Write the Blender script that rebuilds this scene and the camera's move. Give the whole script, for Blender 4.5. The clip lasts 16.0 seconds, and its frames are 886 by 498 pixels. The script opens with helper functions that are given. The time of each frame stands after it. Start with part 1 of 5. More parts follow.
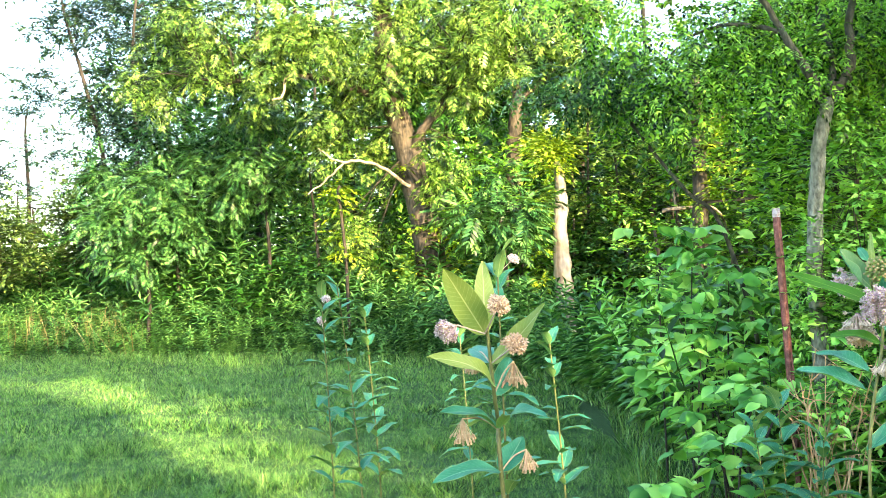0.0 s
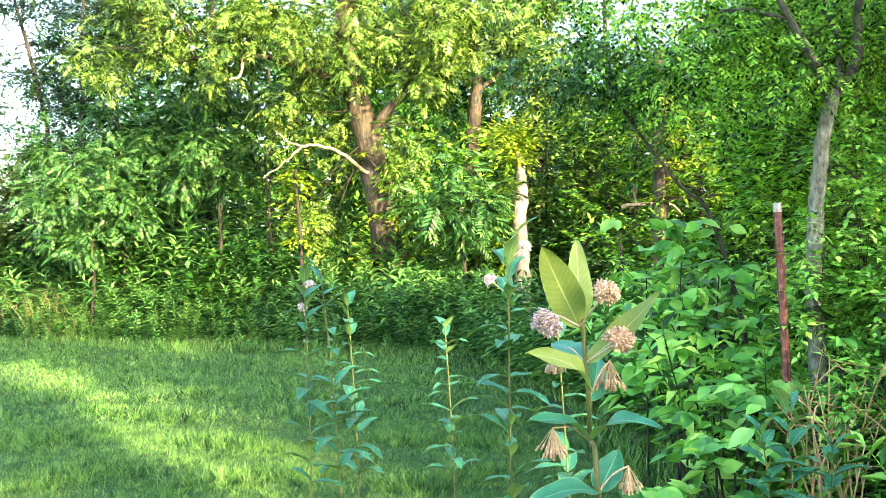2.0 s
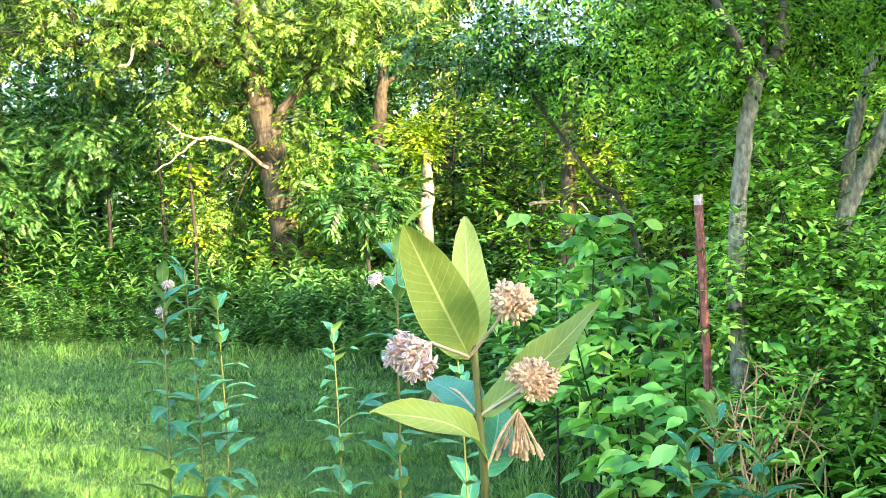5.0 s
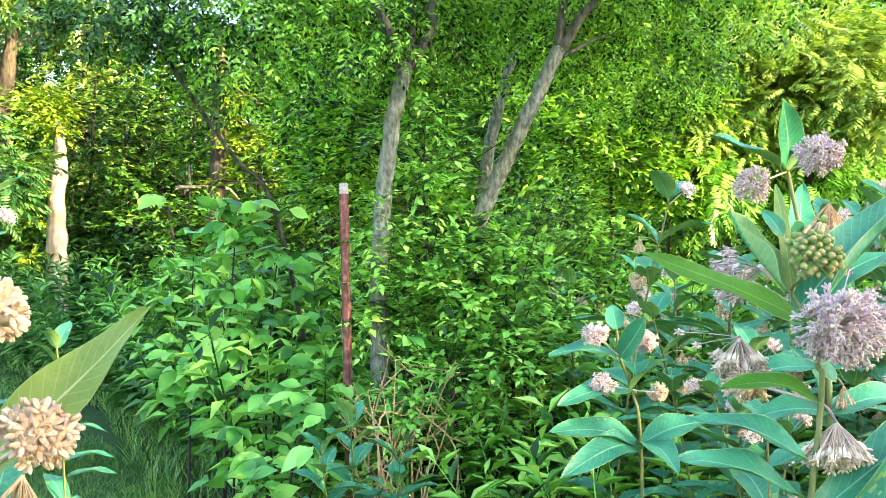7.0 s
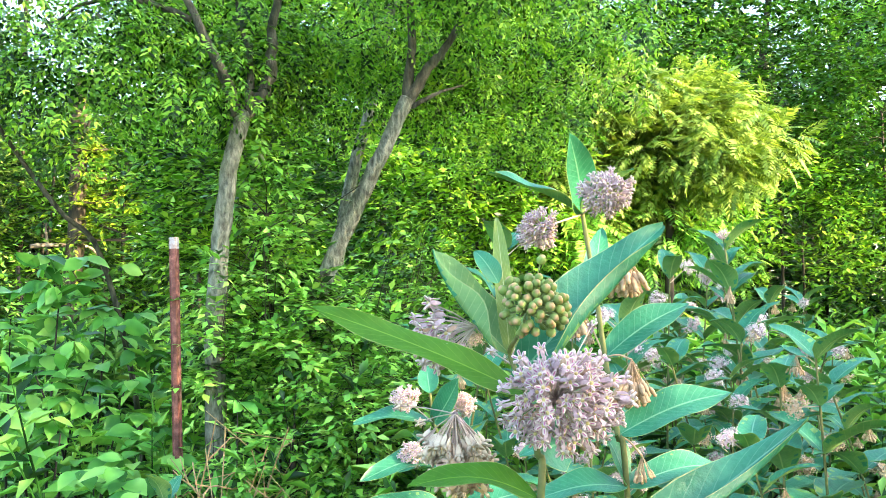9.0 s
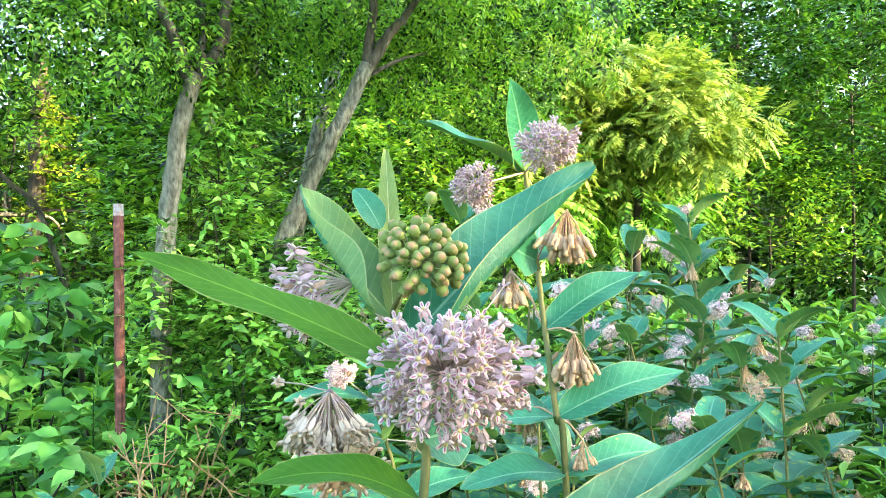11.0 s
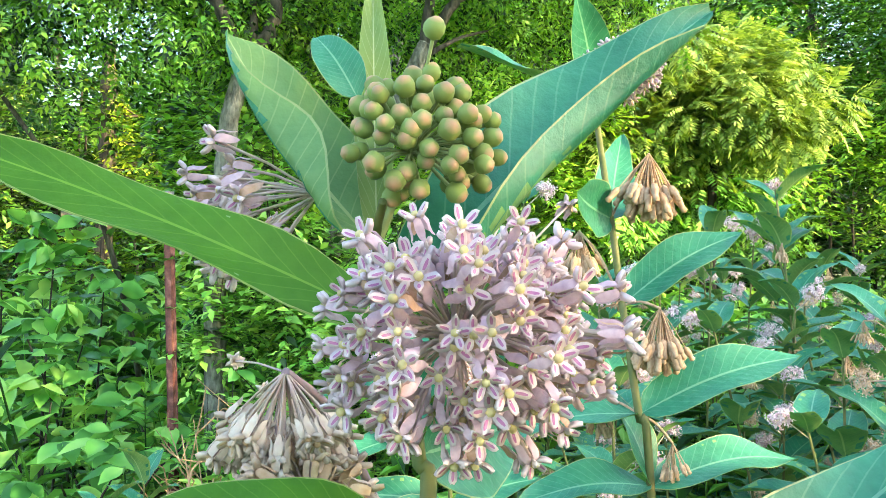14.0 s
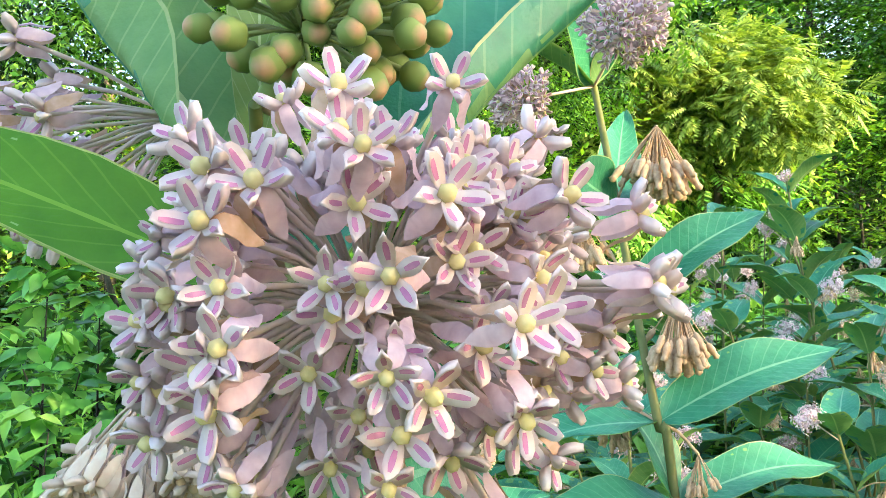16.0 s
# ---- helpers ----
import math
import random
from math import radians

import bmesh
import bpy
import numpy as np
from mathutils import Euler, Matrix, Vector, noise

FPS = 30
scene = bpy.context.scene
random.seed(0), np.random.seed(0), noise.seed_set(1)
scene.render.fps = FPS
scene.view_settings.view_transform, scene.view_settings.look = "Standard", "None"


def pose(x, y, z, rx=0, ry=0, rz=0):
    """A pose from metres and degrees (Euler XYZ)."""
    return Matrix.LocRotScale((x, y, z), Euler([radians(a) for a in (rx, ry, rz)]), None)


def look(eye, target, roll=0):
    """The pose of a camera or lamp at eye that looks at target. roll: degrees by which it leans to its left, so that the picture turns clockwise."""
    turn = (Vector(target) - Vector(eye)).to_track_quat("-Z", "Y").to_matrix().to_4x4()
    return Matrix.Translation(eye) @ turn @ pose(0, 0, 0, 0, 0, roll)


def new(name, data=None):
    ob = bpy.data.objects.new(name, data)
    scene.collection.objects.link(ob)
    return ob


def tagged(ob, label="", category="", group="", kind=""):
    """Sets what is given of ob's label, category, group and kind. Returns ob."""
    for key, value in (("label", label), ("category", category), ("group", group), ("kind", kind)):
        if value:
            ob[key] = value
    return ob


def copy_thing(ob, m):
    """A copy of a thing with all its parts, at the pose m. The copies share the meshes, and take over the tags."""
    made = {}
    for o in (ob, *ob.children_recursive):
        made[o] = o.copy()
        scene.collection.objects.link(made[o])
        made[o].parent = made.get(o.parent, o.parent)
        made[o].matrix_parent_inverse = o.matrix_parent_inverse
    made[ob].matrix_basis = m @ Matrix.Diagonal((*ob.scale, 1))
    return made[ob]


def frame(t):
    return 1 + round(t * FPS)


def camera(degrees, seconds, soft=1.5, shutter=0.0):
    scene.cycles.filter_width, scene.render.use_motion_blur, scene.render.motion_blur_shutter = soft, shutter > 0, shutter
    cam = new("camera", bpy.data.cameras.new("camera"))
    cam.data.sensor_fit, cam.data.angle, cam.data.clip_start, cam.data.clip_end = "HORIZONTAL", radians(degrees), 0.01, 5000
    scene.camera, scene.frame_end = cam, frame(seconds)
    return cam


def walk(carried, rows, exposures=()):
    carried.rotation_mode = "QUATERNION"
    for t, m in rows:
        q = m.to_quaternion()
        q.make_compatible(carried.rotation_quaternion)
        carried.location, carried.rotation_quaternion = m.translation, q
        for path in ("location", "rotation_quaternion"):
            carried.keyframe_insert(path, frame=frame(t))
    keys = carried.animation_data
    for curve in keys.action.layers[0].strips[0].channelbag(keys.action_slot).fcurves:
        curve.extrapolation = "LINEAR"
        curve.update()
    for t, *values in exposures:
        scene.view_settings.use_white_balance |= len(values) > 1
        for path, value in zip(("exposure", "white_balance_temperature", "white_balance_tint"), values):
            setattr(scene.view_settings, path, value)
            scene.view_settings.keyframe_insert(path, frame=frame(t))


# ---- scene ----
cam = camera(49.9, 16.0, soft=0.8)
PATH = [
    (0, (0.000, 0.000, 1.420), (0.000, 1.999, 1.472), -3.0),
    (0.5, (-0.024, 0.037, 1.415), (0.032, 2.035, 1.461), -2.0),
    (1, (-0.091, 0.081, 1.403), (0.025, 2.077, 1.454), -2.3),
    (1.5, (-0.182, 0.166, 1.407), (-0.058, 2.162, 1.455), -1.6),
    (2, (-0.199, 0.274, 1.410), (-0.086, 2.270, 1.439), -1.4),
    (2.5, (-0.175, 0.416, 1.391), (-0.067, 2.413, 1.408), -1.8),
    (3, (-0.149, 0.500, 1.402), (-0.042, 2.497, 1.467), -2.6),
    (3.2, (-0.143, 0.523, 1.405), (-0.038, 2.518, 1.494), -2.9),
    (5.5, (-0.063, 0.847, 1.396), (0.395, 2.794, 1.398), -0.7),
    (6, (-0.041, 0.900, 1.390), (0.615, 2.789, 1.386), -0.2),
    (6.5, (0.000, 0.961, 1.386), (0.834, 2.779, 1.382), 0.1),
    (7, (0.051, 1.027, 1.396), (1.034, 2.769, 1.389), 0.2),
    (7.5, (0.101, 1.054, 1.410), (1.198, 2.726, 1.407), 0.1),
    (8, (0.148, 1.069, 1.417), (1.305, 2.700, 1.459), -0.1),
    (8.5, (0.225, 1.088, 1.406), (1.404, 2.701, 1.500), -0.6),
    (9, (0.300, 1.105, 1.392), (1.485, 2.712, 1.505), -0.5),
    (9.5, (0.356, 1.143, 1.378), (1.563, 2.734, 1.480), 0.5),
    (11.8, (0.455, 1.196, 1.377), (1.695, 2.765, 1.432), 0.2),
    (12, (0.469, 1.207, 1.372), (1.692, 2.789, 1.418), -0.1),
    (12.5, (0.505, 1.243, 1.355), (1.679, 2.861, 1.383), -0.5),
    (13, (0.532, 1.273, 1.350), (1.661, 2.924, 1.381), -0.4),
    (13.5, (0.545, 1.296, 1.352), (1.639, 2.971, 1.376), -0.5),
    (14, (0.563, 1.333, 1.348), (1.683, 2.989, 1.406), -0.1),
    (14.5, (0.589, 1.368, 1.349), (1.722, 3.014, 1.424), -0.5),
    (15, (0.616, 1.390, 1.351), (1.731, 3.049, 1.426), -1.4),
    (15.5, (0.628, 1.400, 1.343), (1.750, 3.054, 1.435), -2.3),
    (16, (0.635, 1.409, 1.334), (1.744, 3.071, 1.423), -2.4),
]
walk(cam, [(t, look(eye, target, roll)) for t, eye, target, roll in PATH],
     exposures=[(0.0, 3.12), (3.0, 3.14), (7.0, 3.22), (12.5, 3.2), (13.5, 3.06), (14.5, 2.98), (16.0, 2.9)])

# ---- light ----
SUN_AZ, SUN_EL = radians(150.0), radians(15.0)      # azimuth clockwise from +y
world = bpy.data.worlds.new("sky")
scene.world = world
world.use_nodes = True
nt = world.node_tree
sky = nt.nodes.new("ShaderNodeTexSky")
sky.sky_type, sky.sun_disc = "NISHITA", False
sky.sun_elevation, sky.sun_rotation = SUN_EL, SUN_AZ
sky.air_density, sky.dust_density, sky.ozone_density = 1.0, 1.5, 1.0
nt.links.new(sky.outputs[0], nt.nodes["Background"].inputs[0])
nt.nodes["Background"].inputs[1].default_value = 0.15
sun_way = Vector((math.sin(SUN_AZ) * math.cos(SUN_EL), math.cos(SUN_AZ) * math.cos(SUN_EL), math.sin(SUN_EL)))
sun = new("sun", bpy.data.lights.new("sun", "SUN"))
sun.data.energy, sun.data.angle, sun.data.color = 3.2, radians(0.53), (1.0, 0.76, 0.43)
sun.matrix_world = look(sun_way * 50, (0, 0, 0))


# ---- materials ----
def mat(name, rough=0.6):
    m = bpy.data.materials.new(name)
    m.use_nodes = True
    b = m.node_tree.nodes["Principled BSDF"]
    b.inputs["Roughness"].default_value = rough
    return m, m.node_tree, b


def ramp(nt, stops):
    r = nt.nodes.new("ShaderNodeValToRGB")
    while len(r.color_ramp.elements) < len(stops):
        r.color_ramp.elements.new(0.5)
    for e, (p, c) in zip(r.color_ramp.elements, stops):
        e.position, e.color = p, (*c, 1)
    return r


def noise_tex(nt, scale, detail=4.0, rough=0.6, coord="Object"):
    tc = nt.nodes.new("ShaderNodeTexCoord")
    n = nt.nodes.new("ShaderNodeTexNoise")
    n.inputs["Scale"].default_value, n.inputs["Detail"].default_value, n.inputs["Roughness"].default_value = scale, detail, rough
    nt.links.new(tc.outputs[coord], n.inputs["Vector"])
    return n


def mix_rgb(nt, kind, fac, a, b):
    m = nt.nodes.new("ShaderNodeMix")
    m.data_type, m.blend_type = "RGBA", kind
    for sock, v in ((m.inputs[0], fac), (m.inputs[6], a), (m.inputs[7], b)):
        if hasattr(v, "links"):
            nt.links.new(v, sock)
        else:
            sock.default_value = v if not isinstance(v, tuple) else (*v, 1)
    return m.outputs[2]


def leaf_mat(name, dark, mid, light, rough=0.4, trans=0.2, glow=1.7, patch=0.6, gloss=0.35, clumps=3.2):
    """Foliage: a tint of its own for every leaf, slow patches of growth, shaded gaps and lit tops painted by clump
    noise, light passing through.
    """
    m, nt, b = mat(name, rough)
    geo = nt.nodes.new("ShaderNodeNewGeometry")
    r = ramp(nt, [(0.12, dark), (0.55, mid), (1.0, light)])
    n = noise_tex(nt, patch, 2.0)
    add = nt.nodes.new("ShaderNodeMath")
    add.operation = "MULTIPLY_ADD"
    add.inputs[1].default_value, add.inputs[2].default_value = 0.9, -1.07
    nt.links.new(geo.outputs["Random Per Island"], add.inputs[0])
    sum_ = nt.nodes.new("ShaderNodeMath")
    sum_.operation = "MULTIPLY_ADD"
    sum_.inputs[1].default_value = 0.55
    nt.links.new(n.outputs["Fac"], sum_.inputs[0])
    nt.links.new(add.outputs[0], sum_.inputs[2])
    # clump-sized noise puts shaded gaps and lit sprays into the leaf colour
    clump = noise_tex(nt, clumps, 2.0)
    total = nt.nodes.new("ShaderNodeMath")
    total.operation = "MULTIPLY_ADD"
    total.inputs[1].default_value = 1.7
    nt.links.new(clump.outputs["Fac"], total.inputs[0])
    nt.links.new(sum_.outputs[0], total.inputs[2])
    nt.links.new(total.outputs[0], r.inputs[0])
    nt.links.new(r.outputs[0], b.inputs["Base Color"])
    b.inputs["Specular IOR Level"].default_value = gloss
    t = nt.nodes.new("ShaderNodeBsdfTranslucent")
    bright = mix_rgb(nt, "MULTIPLY", 1.0, r.outputs[0], (glow, glow * 0.95, glow * 0.35))
    nt.links.new(bright, t.inputs[0])
    mx = nt.nodes.new("ShaderNodeMixShader")
    mx.inputs[0].default_value = trans
    nt.links.new(b.outputs[0], mx.inputs[1])
    nt.links.new(t.outputs[0], mx.inputs[2])
    nt.links.new(mx.outputs[0], nt.nodes["Material Output"].inputs[0])
    return m


def bark_mat(name, dark, light, scale=14.0, bump=0.5, stretch=0.25):
    m, nt, b = mat(name, 0.85)
    tc = nt.nodes.new("ShaderNodeTexCoord")
    mp = nt.nodes.new("ShaderNodeMapping")
    mp.inputs["Scale"].default_value = (1, 1, stretch)
    nt.links.new(tc.outputs["Object"], mp.inputs[0])
    n = nt.nodes.new("ShaderNodeTexNoise")
    n.inputs["Scale"].default_value, n.inputs["Detail"].default_value = scale, 8
    nt.links.new(mp.outputs[0], n.inputs["Vector"])
    big = noise_tex(nt, 2.3, 3)
    r = ramp(nt, [(0.3, dark), (0.7, light)])
    nt.links.new(n.outputs["Fac"], r.inputs[0])
    r2 = ramp(nt, [(0.38, (0.42, 0.45, 0.36)), (0.62, (1, 1, 1))])
    nt.links.new(big.outputs["Fac"], r2.inputs[0])
    nt.links.new(mix_rgb(nt, "MULTIPLY", 1.0, r.outputs[0], r2.outputs[0]), b.inputs["Base Color"])
    bp = nt.nodes.new("ShaderNodeBump")
    bp.inputs["Strength"].default_value, bp.inputs["Distance"].default_value = bump, 0.02
    nt.links.new(n.outputs["Fac"], bp.inputs["Height"])
    nt.links.new(bp.outputs[0], b.inputs["Normal"])
    return m


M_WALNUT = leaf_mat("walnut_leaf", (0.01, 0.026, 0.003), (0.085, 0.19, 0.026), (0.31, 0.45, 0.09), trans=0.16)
# green leaves darkened: the shade deep in the wood is put into the colour
M_DEEP_SHADE = leaf_mat("shaded_green_leaf", (0.003, 0.018, 0.003), (0.026, 0.115, 0.013), (0.085, 0.23, 0.024))
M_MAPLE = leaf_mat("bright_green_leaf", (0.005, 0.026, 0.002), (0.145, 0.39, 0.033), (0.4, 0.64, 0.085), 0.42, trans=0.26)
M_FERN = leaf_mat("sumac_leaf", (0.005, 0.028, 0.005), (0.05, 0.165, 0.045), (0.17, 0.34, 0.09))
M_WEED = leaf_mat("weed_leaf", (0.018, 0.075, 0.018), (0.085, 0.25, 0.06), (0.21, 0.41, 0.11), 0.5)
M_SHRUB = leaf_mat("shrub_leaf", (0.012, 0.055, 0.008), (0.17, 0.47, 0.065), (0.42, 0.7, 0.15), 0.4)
# creeper leaves brightened to gold: the low sun is painted into their colour
M_SUNLIT_VINE = leaf_mat("sunlit_creeper_leaf", (0.03, 0.08, 0.004), (0.19, 0.33, 0.016), (0.4, 0.48, 0.03))
M_GOLD = leaf_mat("golden_sumac_leaf", (0.09, 0.18, 0.03), (0.24, 0.38, 0.07), (0.42, 0.54, 0.15))
M_OLIVE = leaf_mat("olive_leaf", (0.02, 0.045, 0.01), (0.075, 0.14, 0.03), (0.17, 0.25, 0.06))
# blue-green leaves, near black to paint the deep shade they stand in
M_PINE = leaf_mat("shaded_blue_green_leaf", (0.003, 0.022, 0.013), (0.008, 0.04, 0.026), (0.02, 0.07, 0.045))
M_GRASS = leaf_mat("grass_blade", (0.01, 0.045, 0.01), (0.085, 0.24, 0.045), (0.23, 0.38, 0.09), trans=0.15, patch=0.9, gloss=0.4, clumps=9.0)
M_HAY = leaf_mat("dry_grass", (0.16, 0.15, 0.06), (0.26, 0.24, 0.11), (0.36, 0.32, 0.17), trans=0.3)
M_BARK = bark_mat("brown_bark", (0.025, 0.02, 0.014), (0.15, 0.115, 0.08), 22.0, 0.9, 0.3)
M_GREYBARK = bark_mat("grey_bark", (0.08, 0.082, 0.062), (0.35, 0.36, 0.3), 55.0, 0.8, 0.45)
# shaded copy of the grey bark, for limbs under the crowns
M_SHADEDBARK = bark_mat("shaded_grey_bark", (0.03, 0.028, 0.02), (0.15, 0.14, 0.11), 46.0, 0.8, 0.4)
M_DEAD = bark_mat("bare_dead_wood", (0.2, 0.14, 0.1), (0.58, 0.46, 0.35), 18.0)
M_TWIG = bark_mat("dark_twig", (0.016, 0.013, 0.01), (0.065, 0.05, 0.036))
M_SNAG = bark_mat("bleached_wood", (0.13, 0.1, 0.08), (0.5, 0.45, 0.4), 9.0, 0.8)


# ---- mesh helpers ----
class Geo:
    """Collects vertices and faces for one mesh."""

    def __init__(self):
        self.v, self.f, self.n = [], [], 0

    def add(self, v, f, slot=0, uv=None):
        v, f = np.asarray(v, float).reshape(-1, 3), np.asarray(f, int)
        self.v.append(v)
        self.f.append((f + self.n, slot, uv))
        self.n += len(v)

    def many(self, v, f, turns, places, slot=0):
        """Copies of a small template: turns (N, 3, 3) whose columns are its axes with size, places (N, 3)."""
        v, f = np.asarray(v, float), np.asarray(f, int)
        n, k = len(places), len(v)
        if not n:
            return
        out = np.einsum("nij,kj->nki", turns, v) + np.asarray(places)[:, None, :]
        idx = f[None] + (np.arange(n) * k)[:, None, None]
        self.add(out.reshape(-1, 3), idx.reshape(-1, f.shape[1]), slot)

    def mesh(self, name, materials, smooth=True):
        me = bpy.data.meshes.new(name)
        v = np.concatenate(self.v)
        loops = np.concatenate([f.ravel() for f, _, _ in self.f])
        totals = np.concatenate([np.full(len(f), f.shape[1]) for f, _, _ in self.f])
        slots = np.concatenate([np.full(len(f), s) for f, s, _ in self.f])
        me.vertices.add(len(v))
        me.vertices.foreach_set("co", v.astype(np.float32).ravel())
        me.loops.add(len(loops))
        me.loops.foreach_set("vertex_index", loops.astype(np.int32))
        me.polygons.add(len(totals))
        me.polygons.foreach_set("loop_start", np.concatenate([[0], np.cumsum(totals)[:-1]]).astype(np.int32))
        me.polygons.foreach_set("loop_total", totals.astype(np.int32))
        me.polygons.foreach_set("material_index", slots.astype(np.int32))
        me.polygons.foreach_set("use_smooth", np.full(len(totals), smooth))
        if any(uv is not None for _, _, uv in self.f):
            lay = me.uv_layers.new(name="UVMap")
            uvs = np.concatenate([np.zeros((f.size, 2)) if uv is None else uv for f, _, uv in self.f])
            lay.data.foreach_set("uv", uvs.astype(np.float32).ravel())
        for m in materials if isinstance(materials, (list, tuple)) else [materials]:
            me.materials.append(m)
        me.update()
        me.validate()
        return me


def part(name, geo, materials, parent=None, label="", smooth=True):
    ob = new(name, geo.mesh(name, materials, smooth) if isinstance(geo, Geo) else geo)
    if parent is not None:
        ob.parent = parent
    return tagged(ob, label) if label else ob


def thing(name, place, label, category, group="", kind=""):
    ob = new(name)
    ob.location = place
    ob.empty_display_size = 0.1
    bpy.context.view_layer.update()
    return tagged(ob, label, category, group, kind)


def unit(a):
    a = np.asarray(a, float)
    return a / np.maximum(np.linalg.norm(a, axis=-1, keepdims=True), 1e-9)


def turns(along, facing, size):
    """Axes for templates that lie along +y and face +z."""
    y = unit(along)
    x = unit(np.cross(y, facing))
    z = np.cross(x, y)
    s = np.broadcast_to(np.asarray(size, float).reshape(-1, 1), (len(y), 1))
    return np.stack([x * s, y * s, z * s], axis=2)


def tube(geo, pts, radii, sides=8, slot=0, rough=0.0, closed=True):
    """A bending tapered limb through pts."""
    pts, radii = np.asarray(pts, float), np.asarray(radii, float)
    ahead = unit(np.gradient(pts, axis=0))
    side = unit(np.cross(ahead, (0.31, 0.92, 0.24)))
    up = np.cross(side, ahead)
    a = np.linspace(0, 2 * np.pi, sides, endpoint=False)
    ring = np.cos(a)[None, :, None] * side[:, None] + np.sin(a)[None, :, None] * up[:, None]
    r = radii[:, None, None] * (1 + rough * np.random.uniform(-1, 1, (len(pts), sides, 1)))
    v = (pts[:, None] + ring * r).reshape(-1, 3)
    i, j = np.meshgrid(np.arange(len(pts) - 1), np.arange(sides), indexing="ij")
    k = (j + 1) % sides
    f = np.stack([i * sides + j, i * sides + k, (i + 1) * sides + k, (i + 1) * sides + j], -1).reshape(-1, 4)
    geo.add(v, f, slot)
    if closed:
        last = (len(pts) - 1) * sides
        geo.add(np.vstack([v[last:], pts[-1] + ahead[-1] * radii[-1] * 0.6]), [(s, (s + 1) % sides, sides) for s in range(sides)], slot)


def smooth_line(pts, steps=6, wob=0.0):
    """A Catmull-Rom line through pts."""
    p = np.asarray(pts, float)
    p = np.vstack([2 * p[0] - p[1], p, 2 * p[-1] - p[-2]])
    out = []
    for a, b, c, d in zip(p, p[1:], p[2:], p[3:]):
        for t in np.linspace(0, 1, steps, endpoint=False):
            out.append(0.5 * (2 * b + (c - a) * t + (2 * a - 5 * b + 4 * c - d) * t * t + (3 * b - a - 3 * c + d) * t ** 3))
    out.append(p[-2])
    out = np.array(out)
    if wob:
        out[1:-1] += np.random.normal(0, wob, (len(out) - 2, 3))
    return out


def limb(geo, pts, r0, r1, sides=8, steps=6, wob=0.0, rough=0.08, slot=0):
    line = smooth_line(pts, steps, wob)
    tube(geo, line, np.linspace(r0, r1, len(line)), sides, slot, rough)
    return line


# leaf templates: lie along +y, face +z, one unit long
def leaf_shape(width, droop=0.12, fold=0.06):
    w = width / 2
    v = [(0, 0, 0), (-w, 0.4, fold), (0, 0.42, 0), (w, 0.4, fold), (0, 1, -droop)]
    return v, [(0, 2, 1), (0, 3, 2), (1, 2, 4), (2, 3, 4)]


def frond_shape(pairs, leaflet, width, droop=0.25, first=0.18, full=False):
    """A feather-shaped compound leaf; leaflets of four corners each."""
    v, f = [], []
    for k in range(pairs * 2 + 1):
        if k == pairs * 2:
            s, side, ang = 1.0, 0, 0.0
        else:
            s, side, ang = first + (0.97 - first) * (k // 2) / max(pairs - 1, 1), (-1) ** k, 1.15 - 0.35 * (k // 2) / pairs
        size = leaflet * (0.8 + 0.35 * math.sin(math.pi * min(1, s)))
        o = np.array((0, s * (1 - 0.1 * s), -droop * s * s))
        d = np.array((side * math.sin(ang), math.cos(ang), -0.35))
        q = np.array((d[1], -d[0], 0)) * width * size / leaflet
        n = len(v)
        if full:
            up = np.array((0, 0, width * 0.35))
            v += [o, o + d * size * 0.28 + q * 0.85 + up, o + d * size * 0.62 + q * 0.8 + up, o + d * size - (0, 0, 0.15 * size), o + d * size * 0.62 - q * 0.8 + up, o + d * size * 0.28 - q * 0.85 + up]
            f += [(n, n + 1, n + 2, n + 3), (n, n + 3, n + 4, n + 5)]
            continue
        v += [o, o + d * size * 0.45 + q, o + d * size + (0, 0, -0.12 * size), o + d * size * 0.45 - q]
        f.append((n, n + 1, n + 2, n + 3))
    return v, f


FROND = frond_shape(5, 0.34, 0.065)
LEAF = leaf_shape(0.52)
BLADE = ([(-0.011, 0, 0), (0.011, 0, 0), (0.002, 1, -0.2)], [(0, 1, 2)])
LONG_BLADE = ([(-0.011, 0, 0), (0.011, 0, 0), (0.008, 0.55, -0.05), (-0.008, 0.55, -0.05), (0, 1, -0.24)], [(0, 1, 2), (0, 2, 3), (3, 2, 4)])
FLAT_LEAF = ([(0, 0, 0), (-0.26, 0.42, 0.05), (0, 1, -0.12), (0.26, 0.42, 0.05)], [(0, 2, 1), (0, 3, 2)])
FEATHER = frond_shape(7, 0.3, 0.055, 0.32, 0.12)
TWIGLET = frond_shape(4, 0.3, 0.07, 0.2, 0.15)


def ball(n, rng):
    return unit(rng.normal(size=(n, 3)))


